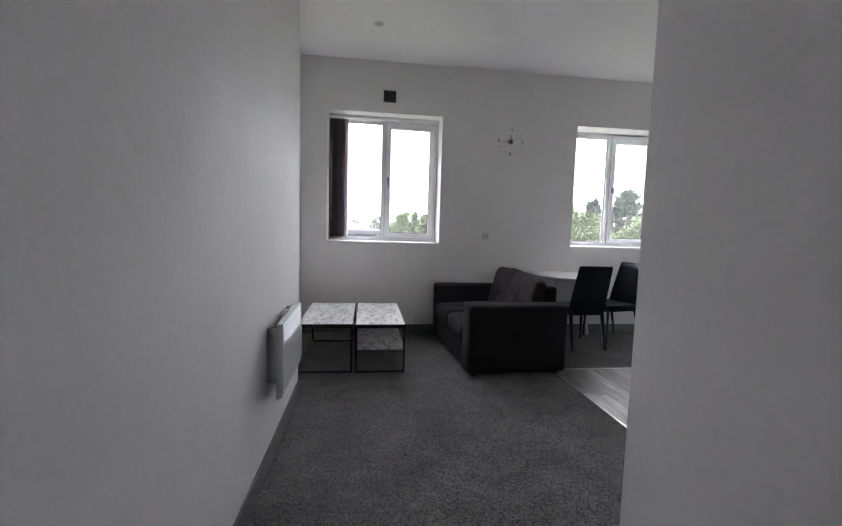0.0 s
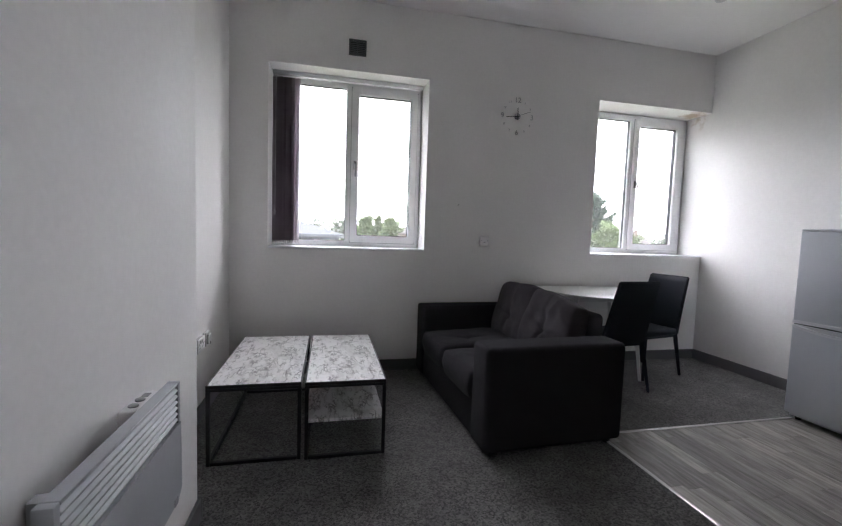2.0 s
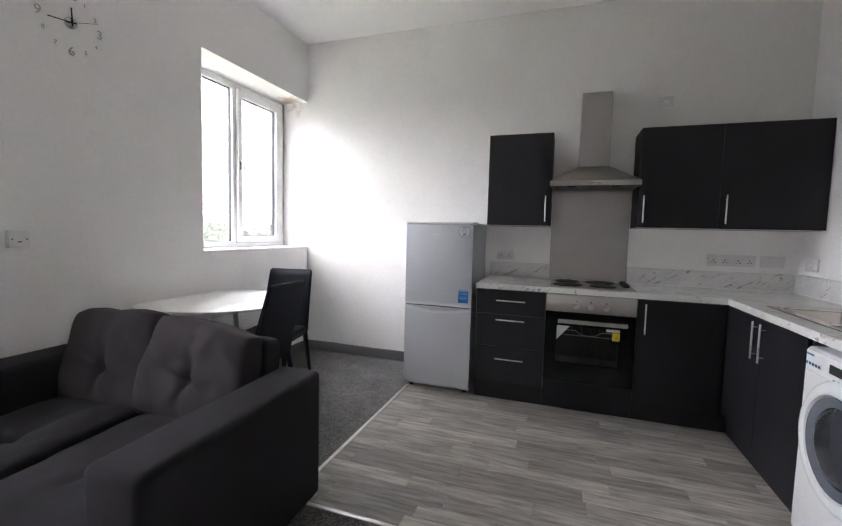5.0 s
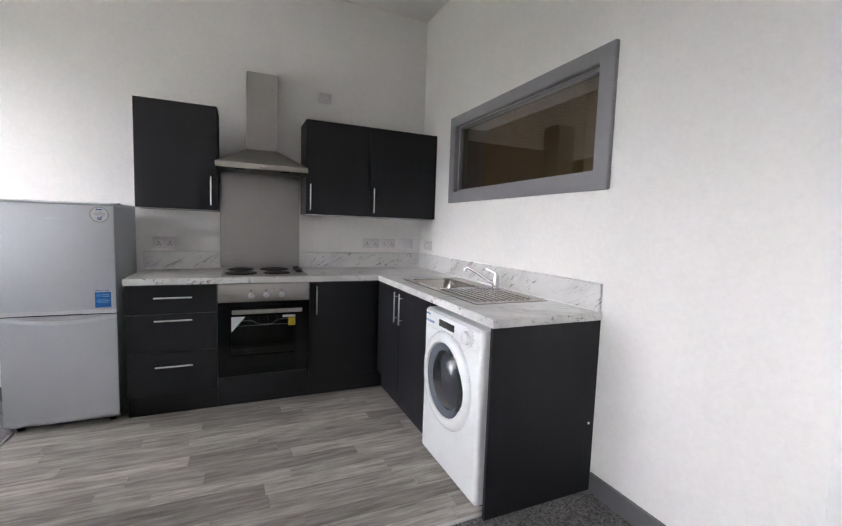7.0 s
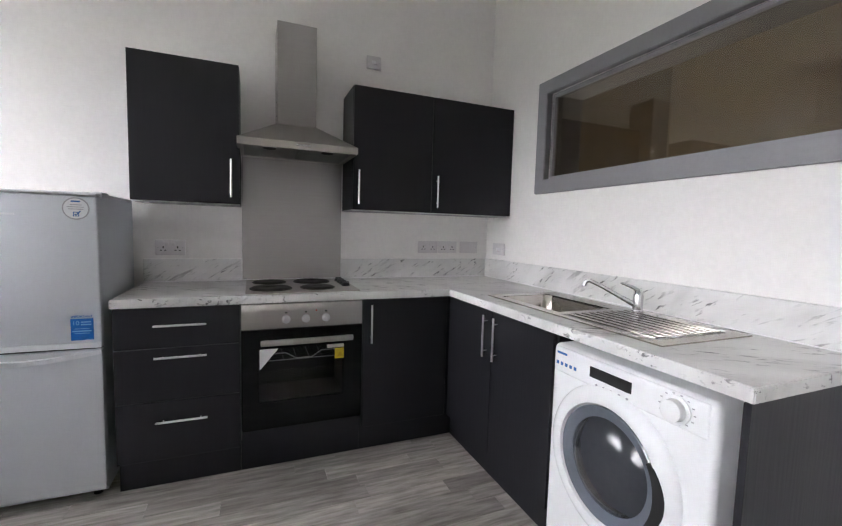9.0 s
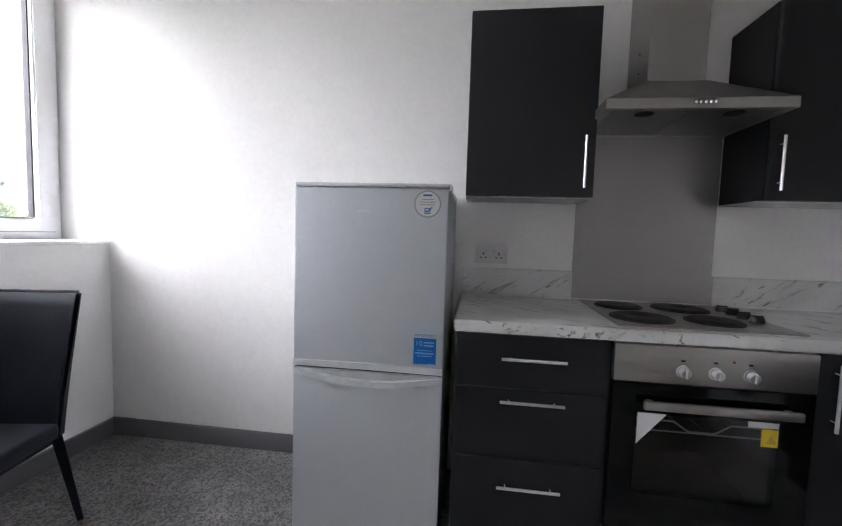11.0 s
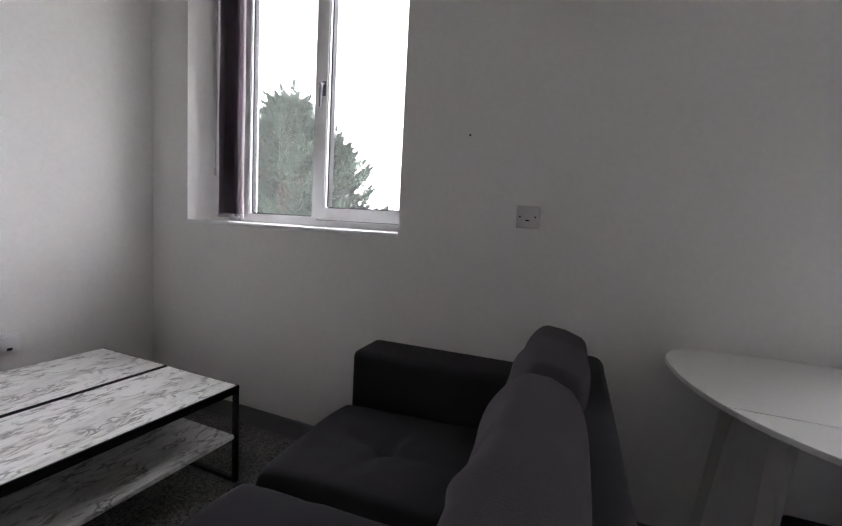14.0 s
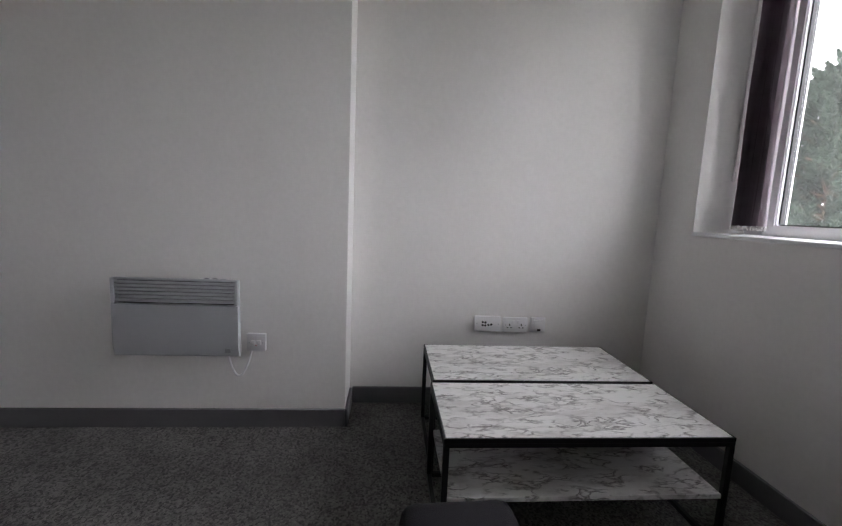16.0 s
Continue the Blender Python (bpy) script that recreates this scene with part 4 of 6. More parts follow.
wall_plate("media_socket", "white media outlet plate with black round ports", "wall socket", "west", 5.998, 0.505, 0.158, 0.09, "media")
wall_plate("double_socket", "white double power socket on the recessed wall", "wall socket", "west", 6.168, 0.500, 0.150, 0.09, "double")
wall_plate("phone_socket", "small white telephone socket on the recessed wall", "wall socket", "west", 6.308, 0.503, 0.088, 0.09, "phone")
wall_plate("fused_spur", "white fused switch beside the heater", "wall switch", "proud", 4.742, 0.462, 0.092, 0.09, "spur")
wall_plate("outlet_plate", "white cord outlet plate on the wall above the sofa", "wall switch", "north", 2.024, 1.203, 0.086, 0.086, "outlet")
wall_plate("double_socket", "white double power socket above the worktop", "wall socket", "east", 4.900, 1.110, 0.152, 0.088, "double")
wall_plate("double_socket", "white double power socket above the worktop", "wall socket", "east", 3.265, 1.130, 0.155, 0.088, "double")
wall_plate("double_socket", "white double power socket above the worktop", "wall socket", "east", 3.105, 1.130, 0.150, 0.088, "double")
wall_plate("blank_plate", "white blank plate above the worktop", "wall socket", "east", 2.925, 1.130, 0.150, 0.088, "plain")
wall_plate("fused_spur", "white fused switch above the worktop", "wall switch", "south", 4.315, 1.127, 0.152, 0.086, "spur")
wall_plate("cooker_switch", "small white isolator switch high on the wall", "wall switch", "east", 3.698, 2.361, 0.098, 0.084, "rocker")


def build_heater():
    y0, y1, z0, z1 = 4.105, 4.682, 0.405, 0.790
    h = thing("panel_heater", "pale grey electric panel heater fixed on the wall", "heater", (XP, (y0 + y1) / 2, z0))
    n = 6
    zs = [z0 + 0.285 + 0.014 * k for k in range(2 * n)]
    xf = 0.185
    back = XP + 0.068
    prof = [(back, z0 + 0.01), (xf - 0.03, z0), (xf - 0.006, z0 + 0.012), (xf + 0.004, z0 + 0.06), (xf + 0.002, z0 + 0.26)]
    bm = bmesh.new()
    ring = prof + [(xf - 0.012, z0 + 0.262), (back, z0 + 0.262)]
    lo = [bm.verts.new((x, y0, z)) for x, z in ring]
    hi = [bm.verts.new((x, y1, z)) for x, z in ring]
    for i in range(len(ring)):
        bm.faces.new((lo[i], lo[(i + 1) % len(ring)], hi[(i + 1) % len(ring)], hi[i]))
    bm.faces.new(lo)
    bm.faces.new(hi[::-1])
    bmesh.ops.recalc_face_normals(bm, faces=bm.faces[:])
    part("body", bm, M_HEATER, h, "smooth pale grey front panel")
    part("end_panel", box(back, y0, z0 + 0.262, xf + 0.001, y0 + 0.018, z1, 0.003), M_HEATER, h)
    part("end_panel", box(back, y1 - 0.018, z0 + 0.262, xf + 0.001, y1, z1, 0.003), M_HEATER, h)
    part("top_panel", box(back, y0 + 0.018, z1 - 0.008, xf + 0.001, y1 - 0.018, z1, 0.002, 1), M_HEATER, h)
    for k in range(6):
        z = z0 + 0.272 + 0.0175 * k
        bm = box(-0.010, y0 + 0.018, -0.0035, 0.010, y1 - 0.018, 0.0035, 0.002, 1)
        bm.transform(pose(xf - 0.008, 0, z + 0.006, 0, 32, 0))
        part("slat", bm, M_HEATER, h)
    part("backing", box(back, y0 + 0.018, z0 + 0.262, back + 0.008, y1 - 0.018, z1 - 0.01), M_DARK, h)
    for y in (y0 + 0.1, y1 - 0.12):
        part("bracket", box(XP, y, z0 + 0.05, back + 0.002, y + 0.03, z1 - 0.05), M_SILVERPLASTIC, h)
    part("control_box", box(back + 0.004, y1, z1 - 0.36, xf - 0.02, y1 + 0.004, z1 - 0.30, 0.0015), M_PLASTIC, h)
    ctl = part("control_housing", box(XP + 0.022, y1 - 0.20, z1 - 0.13, back + 0.002, y1 - 0.06, z1 - 0.005, 0.006, 3), M_PLASTIC, h, "white control housing behind the top edge")
    for y in (y1 - 0.165, y1 - 0.125):
        part("dial", lathe([(0.012, 0.0), (0.012, 0.004), (0.009, 0.006)], (XP + 0.045, y, z1 - 0.006), "z", 18), M_GREYLABEL, ctl)
    part("print_line", box(XP + 0.036, y1 - 0.102, z1 - 0.006, XP + 0.054, y1 - 0.075, z1 - 0.0045), M_GREYLABEL, ctl)
    part("emblem", box(xf + 0.0035, y1 - 0.062, z0 + 0.03, xf + 0.0052, y1 - 0.036, z0 + 0.05), M_GREYLABEL, h, "small grey emblem")
    pts = []
    for k in range(17):
        a = k / 16
        y = 4.598 + 0.118 * a
        z = 0.405 + 0.012 * a - 0.125 * math.sin(math.pi * a) ** 0.8
        pts.append((XP + 0.012 + 0.012 * math.sin(math.pi * a), y, z))
    part("cord", tube(pts, 0.0055, 8), M_PLASTIC, h, "white looping power cord")


build_heater()


def build_vent():
    v = thing("wall_vent", "square grey louvred vent above the window", "vent", (0.82, YN, 2.797), 180)
    part("frame", slab([-0.073, -0.06, 0.06, 0.073], [-0.066, -0.053, 0.053, 0.066], {(1, 1)}, 0.0, 0.014, "xzy", 0.003), M_VENT, v, local=True)
    part("backing", box(-0.06, 0.0, -0.053, 0.06, 0.002, 0.053), M_DARK, v, local=True)
    for k in range(7):
        bm = box(-0.06, -0.001, -0.006, 0.06, 0.001, 0.006)
        bm.transform(pose(0, 0.007, -0.045 + 0.015 * k, 35, 0, 0))
        part("slat", bm, M_VENT, v, local=True)
    part("bar", box(-0.003, 0.009, -0.053, 0.003, 0.013, 0.053), M_VENT, v, local=True)


build_vent()


def text_mesh(body, size, depth):
    cu = bpy.data.curves.new("glyph", "FONT")
    cu.body, cu.size, cu.extrude, cu.align_x, cu.align_y = body, size, depth, "CENTER", "CENTER"
    ob = bpy.data.objects.new("glyph", cu)
    me = ob.to_mesh()
    bm = bmesh.new()
    bm.from_mesh(me)
    ob.to_mesh_clear()
    bpy.data.objects.remove(ob)
    bpy.data.curves.remove(cu)
    bm.transform(pose(0, 0, 0, 90, 0, 180))
    return bm


def build_clock():
    c = thing("wall_clock", "frameless stick-on wall clock with silver mirror numerals", "clock", (2.303, YN, 2.367), 180)
    R = 0.148
    for hour in range(1, 13):
        a = radians(90 - 30 * hour)
        px, pz = -R * math.cos(a), R * math.sin(a)
        if hour % 3 == 0:
            bm = text_mesh(str(hour), 0.066, 0.002)
            bm.transform(Matrix.Translation((px, 0.004, pz)))
            part("numeral", bm, M_MIRROR, c, "silver numeral", local=True)
        else:
            bm = text_mesh(str(hour), 0.030, 0.0015)
            bm.transform(Matrix.Translation((px, 0.003, pz)))
            part("numeral", bm, M_MIRROR, c, local=True)
    part("boss", lathe([(0.03, 0.0), (0.03, 0.012), (0.022, 0.018)], (0, 0, 0), "y", 24), M_MIRROR, c, local=True)

    def stick(name, deg, length, tail, w, y, label):
        bm = box(-w / 2, y, -tail, w / 2, y + 0.0015, length)
        bm.transform(pose(0, 0, 0, 0, -deg, 0))
        part(name, bm, M_BLACK, c, label, local=True)
    stick("hour_hand", -3, 0.078, 0.015, 0.007, 0.020, "black hour hand")
    stick("minute_hand", -98, 0.118, 0.02, 0.005, 0.023, "black minute hand")
    stick("second_hand", 68, 0.135, 0.03, 0.0018, 0.026, "thin black second hand")


build_clock()


def downlight(x, y):
    d = thing("downlight", "small round white recessed ceiling spotlight", "ceiling light", (x, y, ZC))
    part("bezel", lathe([(0.030, -0.001), (0.032, -0.007), (0.043, -0.006), (0.046, 0.0)], (0, 0, 0), "z", 32), M_WHITE, d, local=True)
    part("lamp", lathe([(0.026, -0.003), (0.0275, -0.0085), (0.02, -0.0088)], (0, 0, 0), "z", 24), M_SILVERPLASTIC, d, local=True)
    return d


dl = downlight(0.657, 6.127)
copy_thing(dl, pose(3.625, 6.18, ZC))
solid("wall_plug", lathe([(0.004, 0.0), (0.004, 0.004), (0.002, 0.005)], (1.765, YN - 0.005, 1.525), "y", 10), M_DARK, "tiny dark screw hole plug in the wall", "wall plug")

# ---------------------------------------------------------------- kitchen
FX = 3.868          # faces of the doors on the east run
FY = 3.385          # faces of the doors on the south run


def bar_handle(p0, p1, out, parent):
    """A round steel bar on two posts; out: the way off the door."""
    p0, p1, o = Vector(p0), Vector(p1), Vector(out)
    d = (p1 - p0).normalized()
    part("handle", join(tube([p0 + o * 0.024, p1 + o * 0.024], 0.0052, 10), tube([p0 + d * 0.03, p0 + d * 0.03 + o * 0.024], 0.0022, 8), tube([p1 - d * 0.03, p1 - d * 0.03 + o * 0.024], 0.0022, 8)), M_HANDLE, parent, "brushed steel bar handle")


def drawer_unit():
    y0, y1 = 4.517, 5.030
    u = thing("drawer_unit", "black woodgrain kitchen base unit with three drawers", "kitchen cabinet", (4.18, (y0 + y1) / 2, 0))
    part("body", box(FX + 0.02, y0, 0.15, XE, y1, 0.868), M_CAB, u)
    for z0, z1, hz in ((0.152, 0.428, 0.338), (0.432, 0.678, 0.640), (0.682, 0.866, 0.788)):
        d = part("drawer_front", box(FX, y0 + 0.002, z0, FX + 0.018, y1 - 0.002, z1, 0.0015, 1), M_CAB, u)
        bar_handle((FX, 4.660, hz), (FX, 4.872, hz), (-1, 0, 0), d)
    part("plinth", box(FX + 0.055, y0, 0.0, FX + 0.07, y1, 0.149), M_CAB, u)
    part("side_panel", box(FX + 0.055, y1 - 0.016, 0.0, XE, y1 + 0.001, 0.15), M_CAB, u)


def door_unit_east():
    y0, y1 = 3.40, 3.907
    u = thing("base_cabinet", "black woodgrain kitchen base unit with one door", "kitchen cabinet", (4.18, (y0 + y1) / 2, 0))
    part("body", box(FX + 0.02, YS, 0.15, XE, y1, 0.868), M_CAB, u)
    d = part("door", box(FX, y0, 0.152, FX + 0.018, y1 - 0.002, 0.866, 0.0015, 1), M_CAB, u)
    bar_handle((FX, 3.861, 0.63), (FX, 3.861, 0.840), (-1, 0, 0), d)
    part("plinth", box(FX + 0.055, FY - 0.07, 0.0, FX + 0.07, y1, 0.149), M_CAB, u)


def sink_unit():
    u = thing("sink_cabinet", "black woodgrain kitchen base unit with two doors under the sink", "kitchen cabinet", (3.42, 3.07, 0))
    part("body", box(2.955, YS, 0.15, 3.865, FY - 0.02, 0.72), M_CAB, u)
    part("side_panel", box(2.955, YS, 0.72, 2.973, FY - 0.02, 0.868), M_CAB, u)
    for x0, x1, hx in ((3.402, 3.864, 3.446), (2.965, 3.398, 3.355)):
        d = part("door", box(x0, FY - 0.018, 0.152, x1, FY, 0.866, 0.0015, 1), M_CAB, u)
        bar_handle((hx, FY, 0.636), (hx, FY, 0.845), (0, 1, 0), d)
    part("plinth", box(2.955, FY - 0.07, 0.0, 3.92, FY - 0.055, 0.149), M_CAB, u)


drawer_unit()
door_unit_east()
sink_unit()
ep = thing("end_panel", "tall black woodgrain panel closing the worktop end", "kitchen cabinet", (2.292, 3.07, 0))
part("panel", box(2.283, YS, 0.0, 2.301, FY + 0.002, 0.868, 0.001, 1), M_CAB, ep)
part("hinge_plug", lathe([(0.006, 0.0), (0.006, 0.003)], (2.280, 2.80, 0.355), "x", 10), M_PLASTIC, ep, "small white plastic plug")


def wall_unit(y0, y1, hy, label):
    u = thing("wall_cabinet", label, "kitchen cabinet", (4.35, (y0 + y1) / 2, 1.367), group="wall cabinets")
    part("body", box(4.215, y0, 1.367, XE, y1, 2.098), M_CAB, u)
    d = part("door", box(4.193, y0 + 0.0015, 1.366, 4.212, y1 - 0.0015, 2.099, 0.0015, 1), M_CAB, u)
    bar_handle((4.193, hy, 1.400), (4.193, hy, 1.602), (-1, 0, 0), d)
    part("pelmet", box(4.24, y0, 1.361, XE, y1, 1.3665), M_WHITE, u)


wall_unit(4.520, 5.026, 4.562, "black woodgrain wall cabinet beside the cooker hood")
wall_unit(3.380, 3.897, 3.864, "black woodgrain wall cabinet beside the cooker hood")
wall_unit(2.768, 3.379, 3.344, "black woodgrain wall cabinet in the kitchen corner")

# worktop with a cut for the bowl of the sink
BX0, BX1, BY0, BY1 = 3.10, 3.55, 2.93, 3.25
top = slab([2.275, BX0, BX1, 3.857, XE], [YS, BY0, BY1, 3.393, 5.036], {(1, 1), (0, 3), (1, 3), (2, 3)}, 0.871, 0.911, "xyz", 0.003)
solid("worktop", top, M_WORKTOP, "white marble-effect laminate worktop with dark veins", "worktop")
for ya, yb in ((YS + 0.018, 3.905), (4.517, 5.036)):
    solid("upstand", box(XE - 0.018, ya, 0.911, XE, yb, 1.044, 0.002, 1), M_UPSTAND, "white marble-effect upstand along the worktop", "upstand")
solid("upstand", box(2.285, YS, 0.911, XE - 0.018, YS + 0.018, 1.048, 0.002, 1), M_UPSTAND, "white marble-effect upstand along the worktop", "upstand")
solid("trim", box(XE - 0.023, YS + 0.023, 0.911, XE - 0.018, 3.904, 0.9155, 0.0015, 1), M_PLASTIC, "white sealant bead along the upstand", "sealant", "structure")
solid("trim", box(XE - 0.023, 4.518, 0.911, XE - 0.018, 5.034, 0.9155, 0.0015, 1), M_PLASTIC, "white sealant bead along the upstand", "sealant", "structure")
solid("trim", box(XE - 0.011, 3.907, 0.911, XE - 0.0065, 4.515, 0.9165, 0.0015, 1), M_PLASTIC, "white sealant bead under the splashback", "sealant", "structure")
solid("trim", box(2.287, YS + 0.018, 0.911, XE - 0.024, YS + 0.023, 0.9155, 0.0015, 1), M_PLASTIC, "white sealant bead along the upstand", "sealant", "structure")
solid("splashback", box(XE - 0.006, 3.906, 0.912, XE, 4.516, 1.672), M_STEEL_V, "brushed steel splashback behind the hob", "splashback")


def build_oven():
    y0, y1 = 3.911, 4.512
    o = thing("built_in_oven", "built-in electric oven with steel fascia and black glass door", "oven", (4.15, (y0 + y1) / 2, 0.225))
    part("housing", slab([y0, y0 + 0.05, y1 - 0.05, y1], [0.225, 0.27, 0.70, 0.868], {(1, 1)}, FX + 0.02, 4.40, "yzx"), M_CAB, o)
    part("cavity", slab([y0 + 0.05, y1 - 0.05], [0.27, 0.70], set(), 4.38, 4.40, "yzx"), M_DARK, o)
    f = part("fascia", box(FX - 0.012, y0 + 0.002, 0.742, FX + 0.02, y1 - 0.002, 0.866, 0.003), M_STEEL, o, "brushed steel control panel")
    for y in (4.303, 4.207, 4.106):
        k = part("knob", lathe([(0.021, -0.002), (0.020, -0.008), (0.016, -0.010), (0.0145, -0.028), (0.012, -0.030)], (FX - 0.012, y, 0.786), "x", 24), M_SILVERPLASTIC, f, "silver rotary knob")
        part("grip", box(FX - 0.050, y - 0.003, 0.772, FX - 0.038, y + 0.003, 0.800, 0.002), M_SILVERPLASTIC, f)
        part("mark", box(FX - 0.0135, y - 0.006, 0.817, FX - 0.0115, y + 0.006, 0.823), M_DARK, f)
    part("indicator", lathe([(0.004, 0), (0.004, -0.003)], (FX - 0.012, 4.155, 0.826), "x", 10), mat_red(), f)
    d = part("door", slab([y0 + 0.003, 4.012, 4.432, y1 - 0.003], [0.228, 0.366, 0.640, 0.738], {(1, 1)}, FX - 0.012, FX + 0.016, "yzx", 0.002), M_OVENGLASS, o, "black glass oven door")
    part("window", box(FX - 0.010, 4.010, 0.364, FX - 0.004, 4.434, 0.642), M_GLASS_SMOKE, d, "smoked glass window")
    part("handle", join(box(FX - 0.052, 3.968, 0.664, FX - 0.036, 4.424, 0.692, 0.004), box(FX - 0.038, 3.985, 0.670, FX - 0.010, 4.003, 0.686), box(FX - 0.038, 4.390, 0.670, FX - 0.010, 4.408, 0.686)), M_STEEL, d, "flat steel handle")
    wires = [tube([(x, y0 + 0.055, 0.56), (x, y1 - 0.055, 0.56)], 0.003, 6) for x in (3.92, 4.36)]
    wires += [tube([(3.92, y, 0.56), (4.36, y, 0.56)], 0.0018, 6) for y in (y0 + 0.07 + 0.066 * k for k in range(8))]
    rack = part("rack", join(*wires), M_WIRE_DARK, o, "wire shelf in a shaded colour")
    part("front_wire", tube([(3.90, y0 + 0.06, 0.602), (3.90, 4.12, 0.602), (3.90, 4.17, 0.570), (3.90, 4.25, 0.570), (3.90, 4.30, 0.602), (3.90, y1 - 0.06, 0.602)], 0.0030, 6), M_WIRE, rack, "bent front wire in a lit colour")
    part("front_bar", tube([(3.90, y0 + 0.06, 0.566), (3.90, y1 - 0.06, 0.566)], 0.0022, 6), M_WIRE, rack)
    part("sticker", box(FX - 0.0115, 4.002, 0.562, FX - 0.0102, 4.058, 0.618), M_YELLOW, d, "yellow warning sticker")
    part("sticker_triangle", prism_yz([(4.014, 0.572), (4.046, 0.572), (4.030, 0.600)], FX - 0.0125, FX - 0.0116), M_AMBER, d)
    part("label_strip", box(FX - 0.0112, 4.000, 0.622, FX - 0.0102, 4.098, 0.640), M_PAPER, d)
    part("corner_paper", prism_yz([(4.428, 0.640), (4.428, 0.535), (4.340, 0.640)], FX - 0.0115, FX - 0.0102), M_PAPER, d, "white paper packing corner")
    part("filler", box(FX + 0.001, y0 + 0.002, 0.152, FX + 0.018, y1 - 0.002, 0.222), M_CAB, o)
    part("plinth", box(FX + 0.055, y0 - 0.003, 0.0, FX + 0.07, y1 + 0.004, 0.149), M_CAB, o)


def prism_yz(outline, x0, x1):
    bm = prism(outline, x0, x1)
    for v in bm.verts:
        v.co = (v.co.z, v.co.x, v.co.y)
    bmesh.ops.recalc_face_normals(bm, faces=bm.faces[:])
    return bm


M_GLASS_SMOKE = glass_material("smoked_oven_glass", (0.68, 0.68, 0.69), 0.01)
# same rack wire twice: pale where lit in front, dark for the shade inside
M_WIRE = mat("lit_wire", (0.80, 0.79, 0.78), 0.4)
M_WIRE_DARK = mat("shaded_wire", (0.16, 0.16, 0.16), 0.5, 0.6)
M_AMBER = mat("amber_print", (0.62, 0.38, 0.02), 0.4)
build_oven()


def build_hob():
    h = thing("electric_hob", "steel electric hob with four solid black plates", "hob", (4.17, 4.2, 0.911))
    part("tray", box(3.905, 3.912, 0.911, 4.440, 4.492, 0.917, 0.003), M_STEEL, h, "brushed steel tray")
    for x, y, r in ((4.045, 4.366, 0.100), (4.045, 4.122, 0.086), (4.300, 4.366, 0.086), (4.300, 4.122, 0.100)):
        part("hotplate", lathe([(r + 0.008, 0.0), (r + 0.008, 0.004), (r, 0.0045), (r, 0.0075), (r * 0.95, 0.0095), (r * 0.3, 0.009), (r * 0.28, 0.0075)], (x, y, 0.917), "z", 36), M_PLATE, h, "black cast hotplate")
    for k in range(4):
        x = 4.085 + 0.072 * k
        b = part("knob", lathe([(0.024, 0.0), (0.023, 0.010), (0.019, 0.019), (0.014, 0.021)], (x, 3.957, 0.917), "z", 20), M_BLACK, h, "black control knob")
        part("grip", box(x - 0.004, 3.938, 0.934, x + 0.004, 3.976, 0.942, 0.002), M_BLACK, b)


build_hob()


def build_hood():
    y0, y1, xf = 3.901, 4.530, 4.055
    h = thing("cooker_hood", "brushed steel chimney cooker hood above the hob", "cooker hood", (4.3, 4.215, 1.668))
    part("rim", slab([xf, xf + 0.03, XE - 0.03, XE], [y0, y0 + 0.03, y1 - 0.03, y1], {(1, 1)}, 1.668, 1.704, "xyz", 0.002), M_STEEL, h, "brushed steel rim")
    for ya, yb in ((y0 + 0.03, 4.212), (4.218, y1 - 0.03)):
        part("filter", box(xf + 0.03, ya, 1.674, XE - 0.03, yb, 1.682), M_FILTER, h, "grey mesh grease filter")
    bm = bmesh.new()
    c0, c1, cx = 4.105, 4.322, 4.262
    lo = [bm.verts.new(p) for p in ((xf, y0, 1.704), (XE, y0, 1.704), (XE, y1, 1.704), (xf, y1, 1.704))]
    hi = [bm.verts.new(p) for p in ((cx, c0 - 0.004, 1.836), (XE, c0 - 0.004, 1.836), (XE, c1 + 0.004, 1.836), (cx, c1 + 0.004, 1.836))]
    for i in range(4):
        bm.faces.new((lo[i], lo[(i + 1) % 4], hi[(i + 1) % 4], hi[i]))
    bm.faces.new(lo)
    bm.faces.new(hi)
    bmesh.ops.recalc_face_normals(bm, faces=bm.faces[:])
    part("canopy", bm, M_STEEL, h, "sloping brushed steel canopy")
    part("chimney", box(cx + 0.002, c0, 1.836, XE, c1, 2.405, 0.002, 1), M_STEEL_V, h, "tall brushed steel chimney")
    for k in range(5):
        part("button", lathe([(0.006, 0.0), (0.006, -0.004), (0.004, -0.005)], (xf, 4.232 - 0.016 * k, 1.688), "x", 12), M_CHROME, h)
    for y in (4.06, 4.37):
        part("lamp", lathe([(0.034, 0.0), (0.034, -0.004), (0.026, -0.006)], (xf + 0.085, y, 1.674), "z", 24), M_DARK, h, "dark round hood lamp")
    for z in (1.90, 1.98):
        part("screw", lathe([(0.004, 0), (0.004, 0.003)], (4.36, c1, z), "y", 10), M_DARK, h)


M_FILTER = mat("grease_filter_mesh", (0.30, 0.29, 0.28), 0.45, 0.8, 0.25, 30, 160, 0.4, 160)
build_hood()


